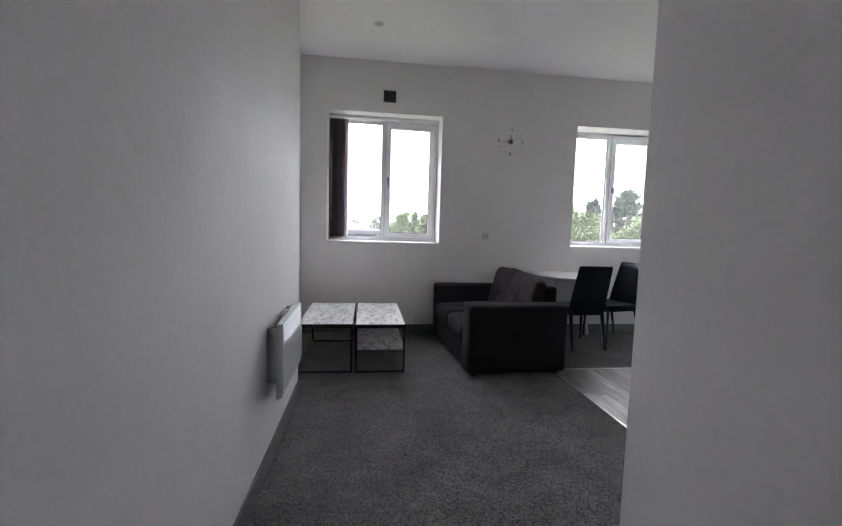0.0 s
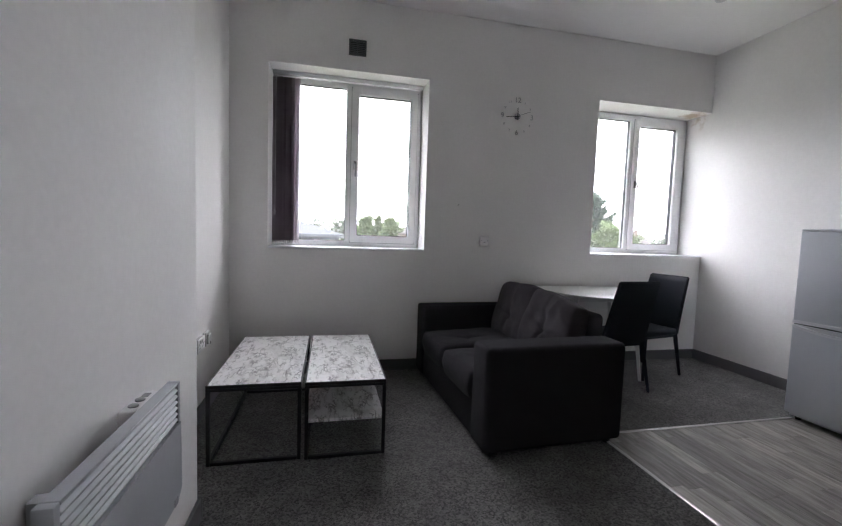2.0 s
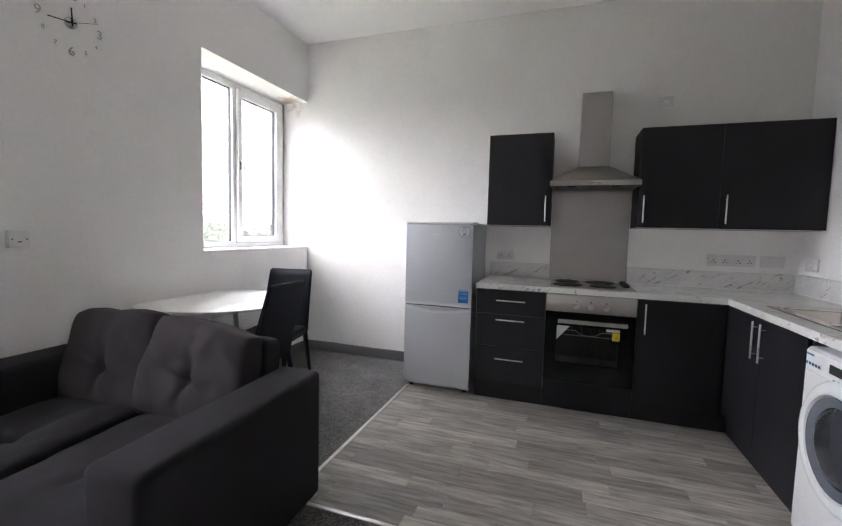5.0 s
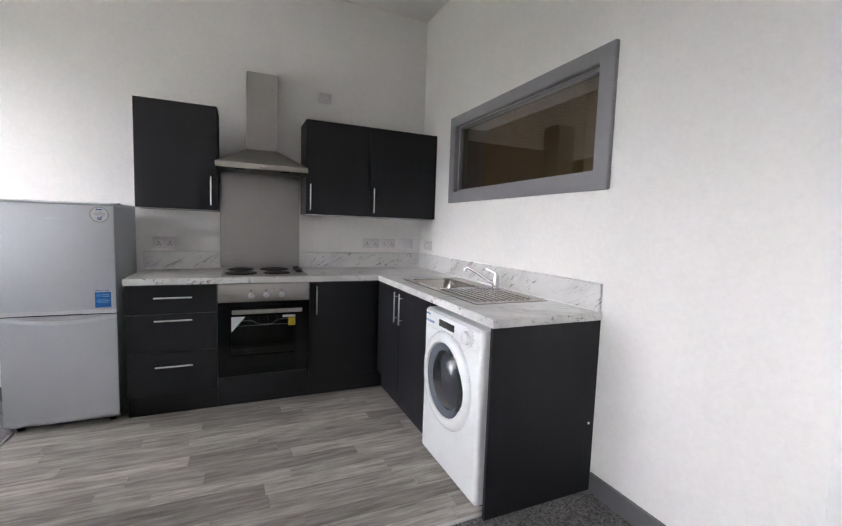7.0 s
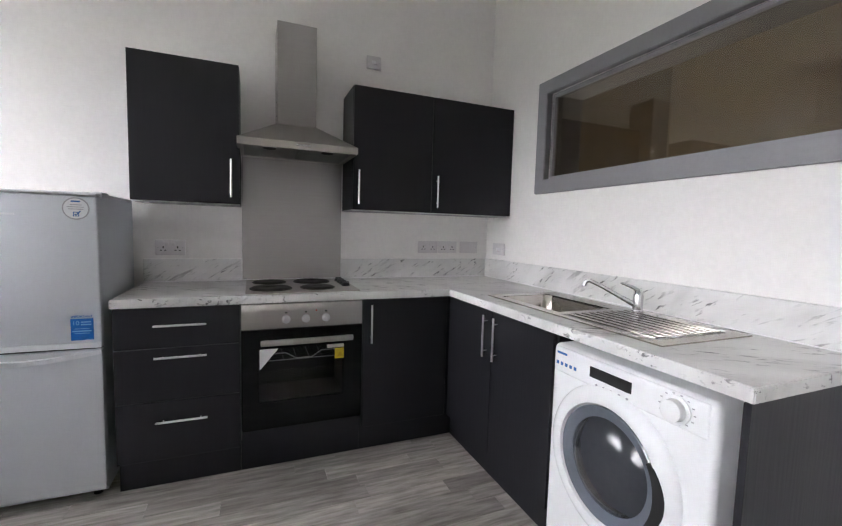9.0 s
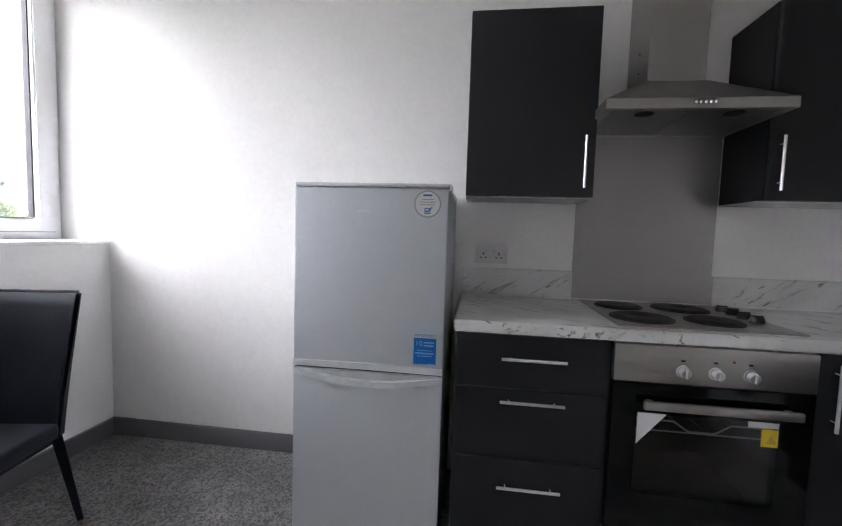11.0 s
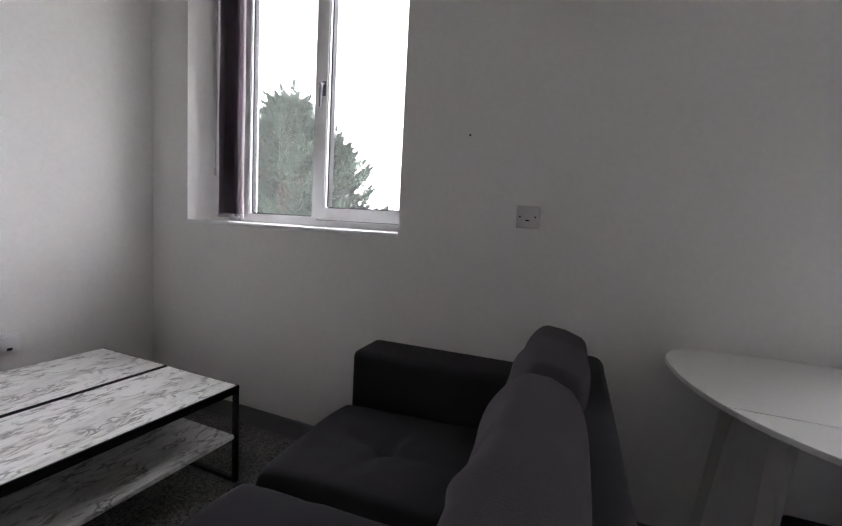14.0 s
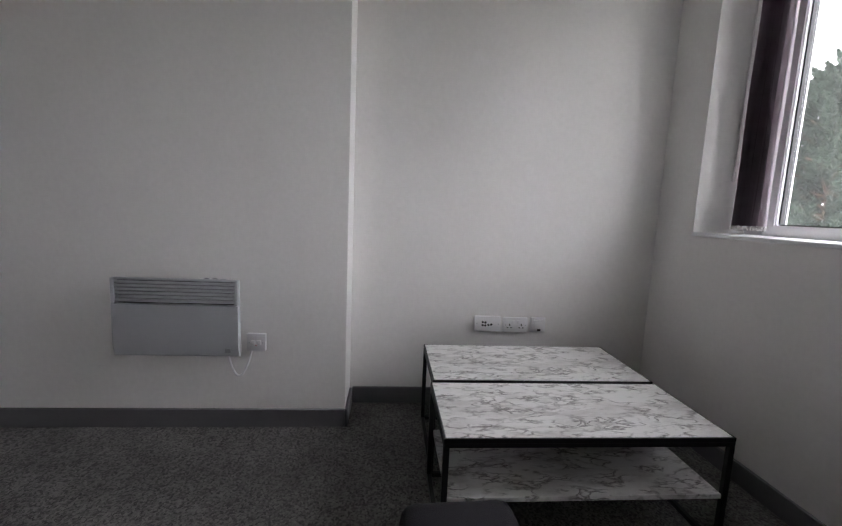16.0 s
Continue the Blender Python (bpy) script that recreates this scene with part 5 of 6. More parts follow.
def build_sink():
    s = thing("sink", "stainless steel inset sink with ribbed drainer", "sink", (3.1, 3.07, 0.911))
    xs, ys = [2.585, BX0 + 0.012, BX1 - 0.012, 3.605], [2.838, BY0 + 0.012, BY1 - 0.012, 3.292]
    part("rim", slab(xs, ys, {(1, 1)}, 0.9112, 0.9165, "xyz", 0.002), M_STEEL_BOWL, s)
    bm = bmesh.new()
    rings = []
    for inset, z in ((0.0, 0.915), (0.006, 0.905), (0.014, 0.80), (0.04, 0.765), (0.14, 0.760)):
        a, b, c, d = xs[1] + inset, ys[1] + inset, xs[2] - inset, ys[2] - inset
        r = 0.05
        ring = []
        for cx, cy, a0 in ((c - r, d - r, 0), (a + r, d - r, 90), (a + r, b + r, 180), (c - r, b + r, 270)):
            for k in range(7):
                t = radians(a0 + 15 * k)
                ring.append(bm.verts.new((cx + r * math.cos(t), cy + r * math.sin(t), z)))
        rings.append(ring)
    for p, q in zip(rings, rings[1:]):
        for k in range(len(p)):
            bm.faces.new((p[k], p[(k + 1) % len(p)], q[(k + 1) % len(q)], q[k]))
    bm.faces.new(rings[-1])
    bmesh.ops.recalc_face_normals(bm, faces=bm.faces[:])
    bmesh.ops.reverse_faces(bm, faces=bm.faces[:])
    part("bowl", bm, M_STEEL_BOWL, s, "deep rounded steel bowl")
    part("waste", lathe([(0.04, 0.0), (0.038, 0.004), (0.02, 0.001)], (3.32, 3.09, 0.760), "z", 24), M_CHROME, s)
    # darker sheet under the ribs paints the shade in the grooves
    part("drainer", box(2.64, 2.895, 0.9160, 3.065, 3.262, 0.9172, 0.0004, 1), M_STEEL_DARK, s, "drainer sheet, darkened for the shade between ribs")
    for k in range(9):
        y = 2.905 + 0.040 * k
        part("rib", box(2.65, y, 0.9165, 3.055, y + 0.018, 0.9225, 0.002), M_STEEL_BOWL, s)
    return s


M_STEEL_BOWL = mat("polished_steel", (0.47, 0.44, 0.40), 0.20, 1.0, 0.06, 6, 90)
M_STEEL_DARK = mat("shadowed_steel", (0.20, 0.185, 0.17), 0.30, 1.0, 0.1, 6, 90)
build_sink()


def build_tap():
    x, y = 3.015, 2.885
    t = thing("mixer_tap", "chrome lever mixer tap with long swivel spout", "tap", (x, y, 0.9165))
    part("body", lathe([(0.026, 0.0), (0.026, 0.008), (0.022, 0.012), (0.021, 0.075), (0.016, 0.092), (0.008, 0.098)], (x, y, 0.9165), "z", 24), M_CHROME, t)
    part("spout", tube([(x + 0.01, y + 0.01, 0.950), (x + 0.06, y + 0.035, 0.975), (x + 0.13, y + 0.07, 1.012), (x + 0.185, y + 0.098, 1.036), (x + 0.200, y + 0.106, 1.032), (x + 0.205, y + 0.109, 1.010)], [0.013, 0.011, 0.010, 0.010, 0.011, 0.012], 12), M_CHROME, t, "slim upturned spout")
    part("lever", tube([(x, y, 1.010), (x + 0.02, y + 0.012, 1.024), (x + 0.066, y + 0.034, 1.040)], [0.012, 0.008, 0.006], 10), M_CHROME, t)


build_tap()


def build_washer():
    w = thing("washing_machine", "white front-loading washing machine under the worktop", "washing machine", (2.643, 3.08, 0))
    x0, x1, yf, cz = 2.340, 2.944, 3.398, 0.512
    cx = 2.662
    part("body", box(x0, 2.84, 0.02, x1, yf + 0.005, 0.845, 0.024, 5), M_WHITE, w, "white enamel cabinet")
    part("fascia", box(x0 + 0.020, yf - 0.010, 0.742, x1 - 0.020, yf + 0.0085, 0.836, 0.0085, 4), M_WHITE, w)
    part("door_ring", lathe([(0.255, -0.002), (0.252, 0.006), (0.246, 0.016), (0.232, 0.026), (0.212, 0.030), (0.196, 0.026), (0.188, 0.012), (0.186, -0.002)], (cx, yf, cz), "y", 64), M_WHITE, w, "white plastic door ring")
    part("door_trim", lathe([(0.188, 0.0), (0.188, 0.020), (0.184, 0.023), (0.150, 0.010), (0.148, 0.0)], (cx, yf, cz), "y", 64), M_SMOKE_RING, w, "silver inner ring")
    part("door_glass", lathe([(0.150, 0.0), (0.150, 0.008), (0.143, 0.013), (0.132, 0.022), (0.105, 0.036), (0.06, 0.045), (0.02, 0.048), (0.002, 0.0482)], (cx, yf, cz), "y", 56), M_DRUMGLASS, w, "dark bowl-shaped door glass")
    bm = bmesh.new()
    rims = []
    for k in range(13):
        a = radians(180 - 32 + 64 * k / 12)
        out = 0.188 + 0.030 * math.sin(math.pi * k / 12) ** 0.6
        rims.append([bm.verts.new((cx + r * math.cos(a), yf + d, cz + r * math.sin(a))) for r, d in ((0.182, 0.018), (0.182, 0.031), (out, 0.0312), (out, 0.018))])
    for p, q in zip(rims, rims[1:]):
        for i in range(4):
            bm.faces.new((p[i], p[(i + 1) % 4], q[(i + 1) % 4], q[i]))
    bm.faces.new(rims[0])
    bm.faces.new(rims[-1][::-1])
    bmesh.ops.recalc_face_normals(bm, faces=bm.faces[:])
    part("door_grip", bm, M_DARK, w, "black crescent door grip")
    part("display", box(2.588, yf + 0.008, 0.776, 2.752, yf + 0.0125, 0.812, 0.002), M_DARK, w, "black display window")
    part("dial", lathe([(0.040, 0.0), (0.040, 0.004), (0.031, 0.006), (0.029, 0.026), (0.024, 0.029)], (2.446, yf + 0.010, 0.790), "y", 32), M_WHITE, w, "white programme dial")
    for k in range(14):
        a = radians(360 / 14 * k)
        part("mark", box(2.446 + 0.050 * math.cos(a) - 0.003, yf + 0.0095, 0.792 + 0.041 * math.sin(a) - 0.0015, 2.446 + 0.050 * math.cos(a) + 0.003, yf + 0.0106, 0.792 + 0.041 * math.sin(a) + 0.0015), M_GREYLABEL, w)
    part("emblem", box(2.862, yf + 0.0095, 0.812, 2.912, yf + 0.0107, 0.820), M_BLUE_INK, w, "small blue emblem")
    for k in range(5):
        part("icon", box(2.902 - 0.022 * k, yf + 0.0095, 0.772, 2.914 - 0.022 * k, yf + 0.0106, 0.784), M_BLUE_INK, w)
    for k in range(5):
        part("button", lathe([(0.004, 0), (0.004, 0.003)], (2.72 - 0.03 * k, yf + 0.010, 0.757), "y", 10), M_GREYLABEL, w)
    part("sticker", box(2.885, yf - 0.001, 0.62, 2.915, yf + 0.001, 0.665), M_PAPER, w)
    part("energy_sticker", box(2.358, yf - 0.001, 0.12, 2.403, yf + 0.001, 0.20), M_BLUE, w, "blue sticker")
    for x in (x0 + 0.05, x1 - 0.05):
        for y in (2.90, yf - 0.06):
            part("foot", lathe([(0.02, 0.0), (0.02, 0.02)], (x, y, 0), "z", 12), M_DARK, w)


build_washer()


def build_fridge():
    y0, y1, xf, h = 5.072, 5.628, 3.884, 1.372
    f = thing("fridge_freezer", "pale silver fridge freezer standing beside the drawers", "fridge freezer", (4.18, (y0 + y1) / 2, 0))
    part("body", box(xf + 0.045, y0 + 0.004, 0.02, XE - 0.03, y1 - 0.004, h - 0.004, 0.006), M_FRIDGE, f)
    part("top_cover", box(xf + 0.002, y0, h - 0.014, XE - 0.04, y1, h, 0.005), M_FRIDGE_TRIM, f, "pale grey plastic top")
    d = part("fridge_door", box(xf, y0, 0.712, xf + 0.043, y1, h - 0.016, 0.007, 3), M_FRIDGE, f, "pale silver upper door")
    z = part("freezer_door", box(xf, y0, 0.05, xf + 0.043, y1, 0.694, 0.005, 3), M_FRIDGE, f, "pale silver lower door")

    def curved(zc, sag, t, out):
        bm = bmesh.new()
        rings = []
        n = 18
        for k in range(n + 1):
            y = y0 + 0.001 + (y1 - y0 - 0.002) * k / n
            s = math.sin(math.pi * k / n)
            zz = zc + sag * s
            xo = xf - 0.003 - out * s
            rings.append([bm.verts.new(p) for p in ((xf + 0.03, y, zz - t), (xo, y, zz - t), (xo, y, zz + t), (xf + 0.03, y, zz + t))])
        for a, b in zip(rings, rings[1:]):
            for i in range(4):
                bm.faces.new((a[i], a[(i + 1) % 4], b[(i + 1) % 4], b[i]))
        bm.faces.new(rings[0])
        bm.faces.new(rings[-1])
        bmesh.ops.recalc_face_normals(bm, faces=bm.faces[:])
        return bm
    part("trim", curved(0.7125, 0.004, 0.0115, 0.006), M_FRIDGE_TRIM, d, "pale grey door trim")
    part("handle", curved(0.682, -0.026, 0.0095, 0.022), M_FRIDGE_TRIM, z, "pale grey curved grip lip")
    # flat grey lens whose colour gives the grip recess its shade
    arc = [(y0 + 0.06 + (y1 - y0 - 0.12) * k / 16, 0.6925 - 0.030 * math.sin(math.pi * k / 16)) for k in range(17)]
    bm = bmesh.new()
    lens = [[bm.verts.new((xx, yy, zz)) for yy, zz in arc] for xx in (xf - 0.002, xf + 0.002)]
    for i in range(17):
        bm.faces.new((lens[0][i], lens[0][(i + 1) % 17], lens[1][(i + 1) % 17], lens[1][i]))
    bm.faces.new(lens[0])
    bm.faces.new(lens[1][::-1])
    bmesh.ops.recalc_face_normals(bm, faces=bm.faces[:])
    part("grip_recess", bm, M_RECESS_SHADE, z, "grey lens painting the shade of the grip recess")
    part("gasket", box(xf + 0.010, y0 + 0.004, 0.690, xf + 0.04, y1 - 0.004, 0.714), M_GASKET, f)
    st = part("round_sticker", lathe([(0.047, 0.0), (0.047, -0.0012), (0.046, -0.0015)], (xf, 5.144, 1.302), "x", 40), M_GREYLABEL, d, "round grey and white sticker")
    part("sticker_face", lathe([(0.042, -0.0012), (0.042, -0.0022)], (xf, 5.144, 1.302), "x", 36), M_FRIDGE_TRIM, st)
    part("emblem", box(xf - 0.003, 5.128, 1.329, xf - 0.002, 5.160, 1.335), M_BLUE_INK, st)
    for k, (a, b) in enumerate(((0.020, 0.020), (0.028, 0.030), (0.026, 0.026))):
        part("print_line", box(xf - 0.003, 5.144 - a, 1.316 - 0.009 * k, xf - 0.002, 5.144 + b, 1.319 - 0.009 * k), M_GREYLABEL, st)
    part("tick_box", slab([5.133, 5.136, 5.151, 5.154], [1.269, 1.272, 1.285, 1.288], {(1, 1)}, xf - 0.003, xf - 0.002, "yzx"), M_BLUE_INK, st)
    part("tick", join(bar4((xf - 0.0028, 5.149, 1.280), (xf - 0.0028, 5.144, 1.274), 0.003), bar4((xf - 0.0028, 5.144, 1.274), (xf - 0.0028, 5.128, 1.292), 0.003)), M_BLUE_INK, st)
    s2 = part("blue_sticker", box(xf - 0.0012, 5.098, 0.738, xf, 5.178, 0.832), M_BLUE, d, "blue printed guarantee sticker")
    num = text_mesh("10", 0.026, 0.0004)
    num.transform(pose(xf - 0.0018, 5.160, 0.812, 0, 0, 90))
    part("numeral", num, M_PALEBLUE, s2, "pale number ten")
    for k, (a, b, zz, t) in enumerate(((5.106, 5.142, 0.817, 0.003), (5.106, 5.142, 0.806, 0.003), (5.112, 5.165, 0.788, 0.0015), (5.106, 5.172, 0.778, 0.003), (5.112, 5.165, 0.768, 0.0015), (5.102, 5.128, 0.740, 0.002))):
        part("print_line", box(xf - 0.002, a, zz - t, xf - 0.001, b, zz + t * 0.7), M_PALEBLUE, s2)
    word = text_mesh("IMPORTANT", 0.0135, 0.0003)
    word.transform(pose(xf - 0.0006, 5.138, 0.8405, 0, 0, 90))
    part("lettering", word, M_BLUE, s2, "blue lettering")
    part("emblem", box(xf - 0.001, 5.345, 1.268, xf, 5.395, 1.276), M_FRIDGE_TRIM, d)
    part("hinge_cover", box(xf + 0.05, y0 - 0.006, h - 0.02, xf + 0.14, y0 + 0.03, h + 0.006, 0.004), M_FRIDGE_TRIM, f)
    for y in (y0 + 0.05, y1 - 0.05):
        for x in (xf + 0.07, XE - 0.1):
            part("foot", lathe([(0.018, 0.0), (0.018, 0.021)], (x, y, 0), "z", 12), M_DARK, f)


build_fridge()

# ---------------------------------------------------------------- outside
GZ = -7.0
solid("ground", slab([-1500, -60, 60, 1500], [YN + 0.6, 90, 2500], set(), GZ - 1, GZ, "xyz"), M_GRASS, "grass and scrub ground far below the windows", "ground", "structure")


def leaf_cloud(rng, clumps, size, leaves, squash=1.0, slim=0.45, rise=0.4):
    """Small leaves strewn in clumps (centre, radius); slim ones make sprays."""
    verts, faces = [], []
    for c, r in clumps:
        for _ in range(leaves):
            d = Vector((rng.gauss(0, 1), rng.gauss(0, 1), rng.gauss(0, 1)))
            d = d.normalized() * r * rng.random() ** 0.5 * 1.15
            p = Vector(c) + Vector((d.x, d.y, d.z * squash))
            out = (d.normalized() * 0.8 + Vector((c[0], c[1], 0)).normalized() * 0.6 + Vector((rng.uniform(-0.6, 0.6), rng.uniform(-0.6, 0.6), rise + rng.uniform(-0.4, 0.4)))).normalized()
            s = size * rng.uniform(0.5, 1.5)
            side = out.cross(Vector((rng.uniform(-1, 1), rng.uniform(-1, 1), rng.uniform(-1, 1)))).normalized() * s * slim
            k = len(verts)
            verts += [p - out * s * 0.5, p + side, p + out * s * 0.6, p - side]
            faces.append((k, k + 1, k + 2, k + 3))
    me = bpy.data.meshes.new("crown")
    me.from_pydata([tuple(v) for v in verts], [], faces)
    return me


def plume_cloud(rng, plumes, size, leaves):
    """Feathery sprays: slim leaves set along tapering shoots (foot, way, length)."""
    verts, faces = [], []
    for foot, way, length in plumes:
        for _ in range(leaves):
            u = rng.random() ** 0.8
            ring = way.cross(Vector((rng.gauss(0, 1), rng.gauss(0, 1), rng.gauss(0, 1)))).normalized()
            p = foot + way * length * u + ring * length * 0.27 * (1 - u) ** 0.8 * rng.random() ** 0.5
            out = (way * 0.8 + ring * 0.8 + Vector((0, 0, rng.uniform(-0.2, 0.5)))).normalized()
            s = size * rng.uniform(0.5, 1.4)
            side = out.cross(Vector((rng.gauss(0, 1), rng.gauss(0, 1), rng.gauss(0, 1)))).normalized() * s * 0.17
            k = len(verts)
            verts += [p - out * s * 0.5, p + side, p + out * s * 0.6, p - side]
            faces.append((k, k + 1, k + 2, k + 3))
    me = bpy.data.meshes.new("crown")
    me.from_pydata([tuple(v) for v in verts], [], faces)
    return me


def tree(name, label, x, y, top, radius, conifer, seed, size=0.3, dense=1.0, leaves=90):
    rng = random.Random(seed)
    t = thing(name, label, "tree", (x, y, GZ))
    h = top - GZ
    trunk_top = 0.96 * h if conifer else 0.62 * h
    pts = [(0.02 * h * math.sin(k * 1.7 + seed) * 0.3, 0.02 * h * math.cos(k * 1.3 + seed) * 0.3, trunk_top * k / 6) for k in range(7)]
    part("trunk", tube(pts, [0.035 * h * (1 - 0.145 * k) * (0.35 if conifer else 0.7) for k in range(7)], 9), M_BARK, t, local=True)
    clumps = []
    limbs = []
    if conifer:
        n = int(46 * dense)
        for k in range(n):
            f = (k / n) ** 0.8
            z = h * (0.12 + 0.85 * f)
            reach = radius * (1 - f ** 1.6) ** 0.75 * rng.uniform(0.45, 1.15) + 0.12
            a = k * 2.4 + rng.uniform(-0.3, 0.3)
            tip = Vector((reach * math.cos(a), reach * math.sin(a), z + 0.22 * reach + rng.uniform(0, 0.3)))
            limbs.append(tube([(0, 0, z - 0.2), tip * 0.55 + Vector((0, 0, 0.45 * z - 0.1)), tip], [0.05, 0.035, 0.012], 5))
            for q in range(7):
                u = 0.30 + 0.117 * q
                foot = Vector((tip.x * u, tip.y * u, z + (tip.z - z) * u * u + rng.uniform(-0.15, 0.1)))
                b = a + rng.uniform(-1.1, 1.1)
                way = Vector((math.cos(b), math.sin(b), rng.uniform(0.5, 1.5))).normalized()
                clumps.append((foot, way, radius * rng.uniform(0.14, 0.34) * (1.15 - 0.5 * f)))
        for q in range(4):
            clumps.append((Vector((0, 0, h * (0.93 + 0.012 * q))), Vector((0.3 * math.cos(q * 2), 0.3 * math.sin(q * 2), 1)).normalized(), 0.28 * radius))
    else:
        for k in range(int(34 * dense)):
            f = rng.random()
            z = h * (0.45 + 0.50 * f)
            reach = radius * (1 - (2 * f - 0.75) ** 2 * 0.62) * rng.uniform(0.35, 1.0)
            a = k * 2.4
            tip = Vector((reach * math.cos(a), reach * math.sin(a), z))
            limbs.append(tube([(0, 0, h * (0.30 + 0.25 * f)), tip * 0.5 + Vector((0, 0, h * 0.22)), tip], [0.09, 0.06, 0.02], 5))
            for q in range(3):
                clumps.append((tip + Vector((rng.gauss(0, 0.16) * radius, rng.gauss(0, 0.16) * radius, rng.gauss(0.02, 0.14) * radius)), radius * rng.uniform(0.10, 0.27)))
    part("limbs", join(*limbs), M_BARK, t, local=True)
    me = plume_cloud(rng, clumps, size, leaves) if conifer else leaf_cloud(rng, clumps, size, leaves, 0.8, 0.40, 0.3)
    me.materials.append(M_CONIFER if conifer else M_LEAF)
    crown = new("crown", me)
    crown.parent = t
    return t


def polar(eye, az, dist):
    return eye[0] + dist * math.sin(radians(az)), eye[1] + dist * math.cos(radians(az))


E1, E2, E3 = (2.3, 5.3), (2.5, 5.1), (0.63, 3.6)
for az, dist, top, r, seed in ((-41.2, 17, 5.55, 4.2, 3), (-48.5, 18.5, 5.8, 3.8, 8), (-35.6, 18.5, 4.6, 3.4, 5)):
    tree("conifer_tree", "tall dark green feathery conifer outside the window", *polar(E1, az, dist), top, r, True, seed, 0.12, 2.9, 260)
for az, dist, top, r, seed in ((19.5, 24, 3.3, 2.6, 11), (24.5, 26, 3.5, 2.5, 12), (28.8, 27, 2.6, 2.2, 17), (38.5, 40, 1.7, 2.4, 13), (36.0, 22.5, 1.95, 1.5, 41)):
    tree("broadleaf_tree", "light green leafy tree outside the window", *polar(E2, az, dist), top, r, False, seed, 0.105, 3.4, 230)
for az, dist, top, r, seed in ((29.8, 34, 4.0, 2.1, 21), (33.9, 31, 4.35, 2.9, 22)):
    tree("conifer_tree", "dark green pointed conifer in the distance", *polar(E2, az, dist), top, r, True, seed, 0.26, 2.0, 120)
for az, dist, top, r, seed in ((5.0, 62, 3.3, 2.3, 31), (6.6, 60, 3.6, 1.2, 32), (8.4, 58, 3.4, 1.7, 33)):
    tree("broadleaf_tree", "green leafy tree in the distance", *polar(E3, az, dist), top, r, False, seed, 0.17, 2.0, 200)

# far woods on the skyline
rng = random.Random(77)
woods = []
for k in range(420):
    az = -75 + 150 * k / 420 + rng.uniform(-0.3, 0.3)
    dist = rng.uniform(150, 260)
    x, y = polar((2, 5), az, dist)
    woods.append(((x, y, rng.uniform(-5.0, 1.6) + (1.8 if -28 < az < 1 else 0.6)), rng.uniform(2.4, 4.4)))
    woods.append(((x + rng.uniform(-4, 4), y, -6.0), 4.5))
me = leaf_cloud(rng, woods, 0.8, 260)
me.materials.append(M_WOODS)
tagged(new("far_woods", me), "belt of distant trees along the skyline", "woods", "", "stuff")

# low industrial building with a pale hipped roof
hall = thing("industrial_building", "low industrial building with a pale hipped sheet roof", "building", (-14, 70, GZ))
part("wall", box(-34, 60, GZ, 1.9, 84, 0.35), M_ROOFSHEET, hall, "pale grey sheet walls")
bm = bmesh.new()
e = [bm.verts.new(p) for p in ((-35, 59, 0.35), (2.6, 59, 0.35), (2.6, 85, 0.35), (-35, 85, 0.35))]
e2 = [bm.verts.new((v.co.x, v.co.y, 0.75)) for v in e]
r0, r1 = bm.verts.new((-24, 72, 3.3)), bm.verts.new((-6.5, 72, 3.3))
for i in range(4):
    bm.faces.new((e[i], e[(i + 1) % 4], e2[(i + 1) % 4], e2[i]))
bm.faces.new((e2[0], e2[1], r1, r0))
bm.faces.new((e2[1], e2[2], r1))
bm.faces.new((e2[2], e2[3], r0, r1))
bm.faces.new((e2[3], e2[0], r0))
bm.faces.new(e[::-1])
bmesh.ops.recalc_face_normals(bm, faces=bm.faces[:])
part("roof", bm, M_ROOFSHEET, hall, "pale sheet roof")
for k in range(7):
    part("window", box(-1.6 - 2.6 * k, 59.9, -2.6, 0.4 - 2.6 * k, 60.02, -0.5), M_DRUMGLASS, hall, "dark window strip" if k == 0 else "")


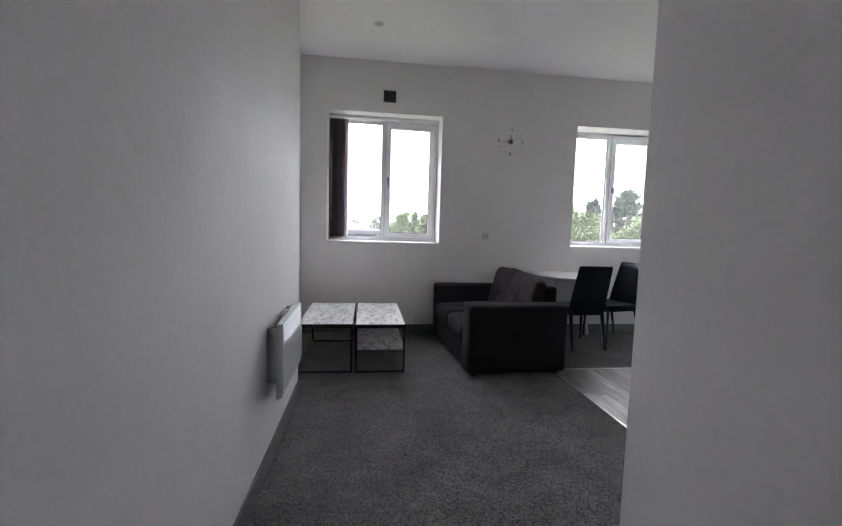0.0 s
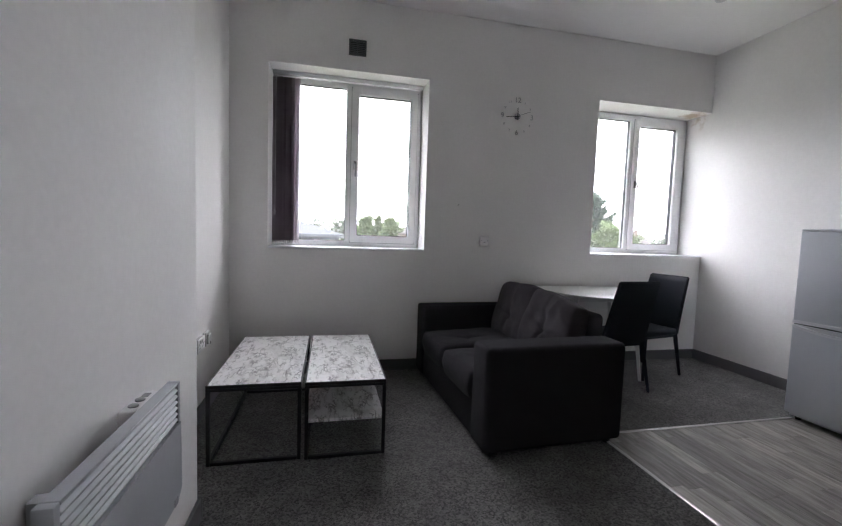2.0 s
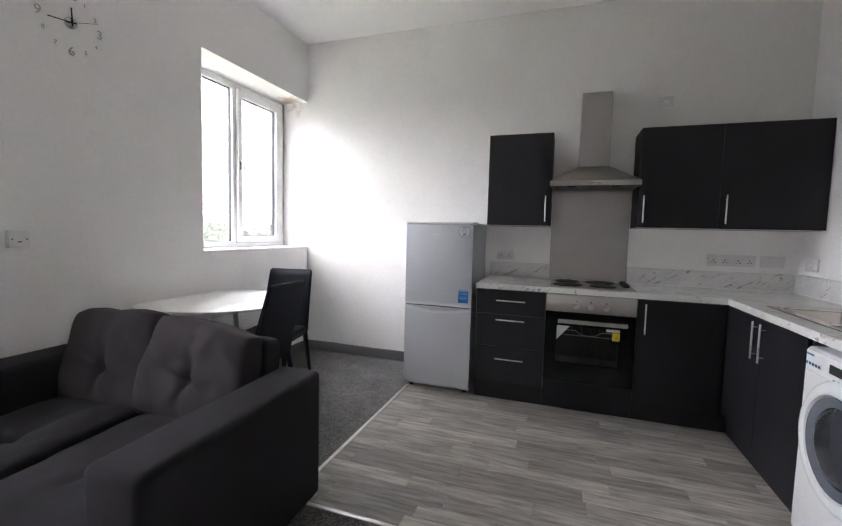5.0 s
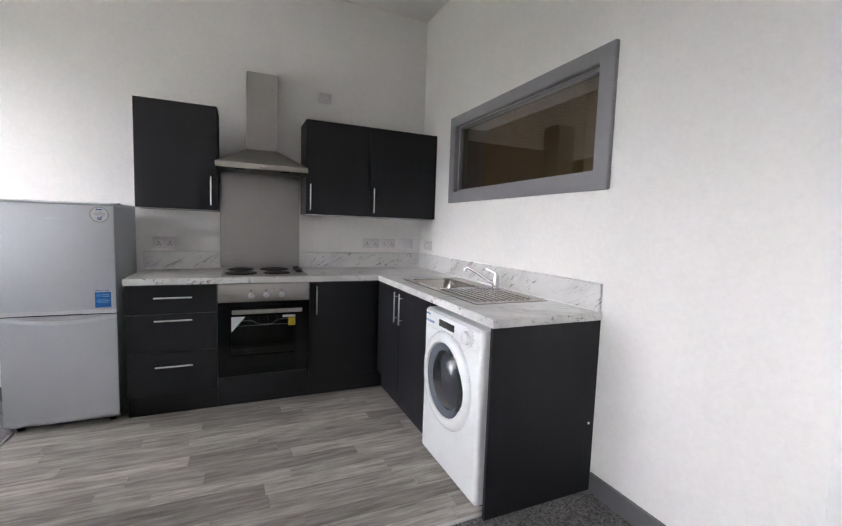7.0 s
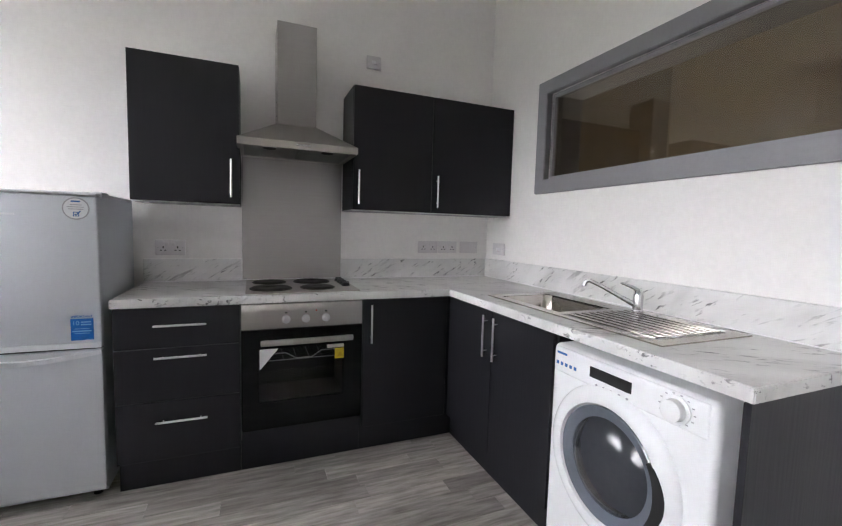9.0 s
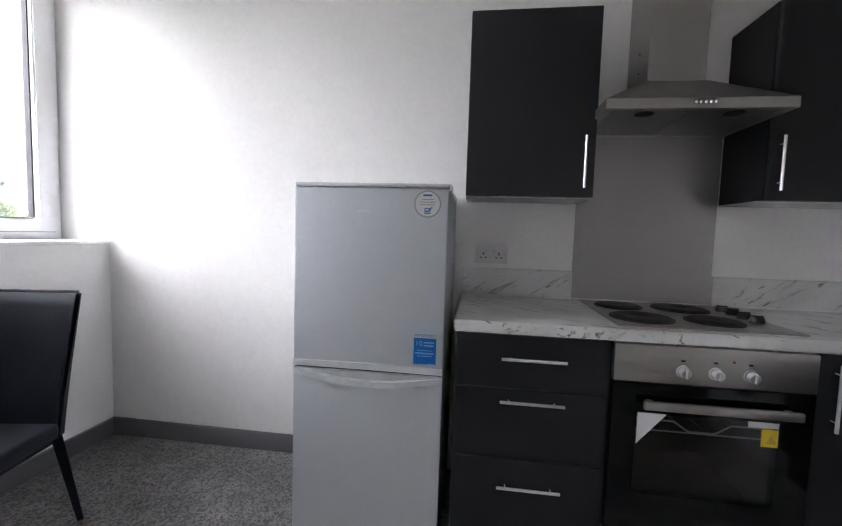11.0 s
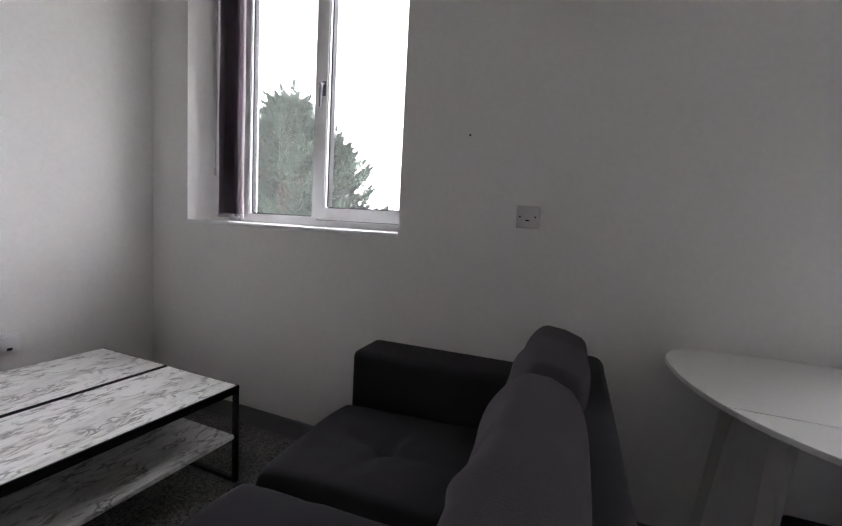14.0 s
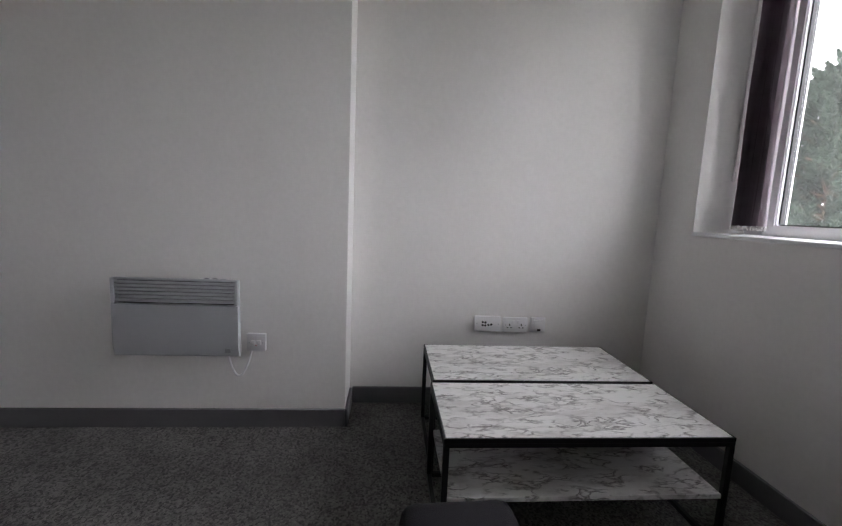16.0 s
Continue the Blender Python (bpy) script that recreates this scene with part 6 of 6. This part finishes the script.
def house(x, y, w, ridge):
    h = thing("brick_house", "small red brick house with a tiled roof far off", "house", (x, y, GZ))
    eave = ridge - 0.28 * w
    part("wall", box(x - w / 2, y, GZ, x + w / 2, y + 7, eave), M_BRICK, h)
    bm = bmesh.new()
    a = [bm.verts.new(p) for p in ((x - w / 2 - 0.3, y - 0.3, eave), (x + w / 2 + 0.3, y - 0.3, eave), (x + w / 2 + 0.3, y + 7.3, eave), (x - w / 2 - 0.3, y + 7.3, eave))]
    r = [bm.verts.new((x - w / 2 - 0.3, y + 3.5, ridge)), bm.verts.new((x + w / 2 + 0.3, y + 3.5, ridge))]
    bm.faces.new((a[0], a[1], r[1], r[0]))
    bm.faces.new((a[2], a[3], r[0], r[1]))
    bm.faces.new((a[1], a[2], r[1]))
    bm.faces.new((a[3], a[0], r[0]))
    bm.faces.new(a[::-1])
    bmesh.ops.recalc_face_normals(bm, faces=bm.faces[:])
    roof = part("roof", bm, M_ROOFTILE, h)
    part("chimney", box(x + w * 0.25, y + 3, ridge - 0.6, x + w * 0.25 + 0.8, y + 4, ridge + 1.0), M_BRICK, roof)
    for sx in (-0.25, 0.22):
        part("window", box(x + sx * w - 0.6, y - 0.03, eave - 1.7, x + sx * w + 0.6, y + 0.05, eave - 0.5), M_DRUMGLASS, h)


for az, d, w, ridge in ((10.6, 112, 7, 3.0), (12.4, 118, 8, 2.6), (40.5, 95, 9, 2.5)):
    hx, hy = polar((0.65, 4.2), az, d)
    house(hx, hy, w, ridge)

# ---------------------------------------------------------------- vinyl planks, one by one
rng = random.Random(5)
PW = 0.098
sizes = {}


def plank_mesh(length):
    if length not in sizes:
        bm = box(-PW / 2 + 0.0006, 0.0006, -0.006, PW / 2 - 0.0006, length - 0.0006, 0.0, 0.0007, 1)
        sizes[length] = finish("plank", bm, M_PLANK)
    return sizes[length]


x = VX + PW / 2
while x < XE:
    y = YS - 0.2 - rng.uniform(0, 0.5)
    while y < VY - 0.02:
        ln = rng.choice((0.45, 0.62, 0.78, 0.94))
        ln = min(ln, VY - y)
        ln = round(ln, 2)
        if ln < 0.06:
            break
        if y > YS - 0.75:
            p = new("plank", plank_mesh(ln))
            p.parent = kitchen_floor
            p.location = (x, y, 0.0)
        y += ln
    x += PW
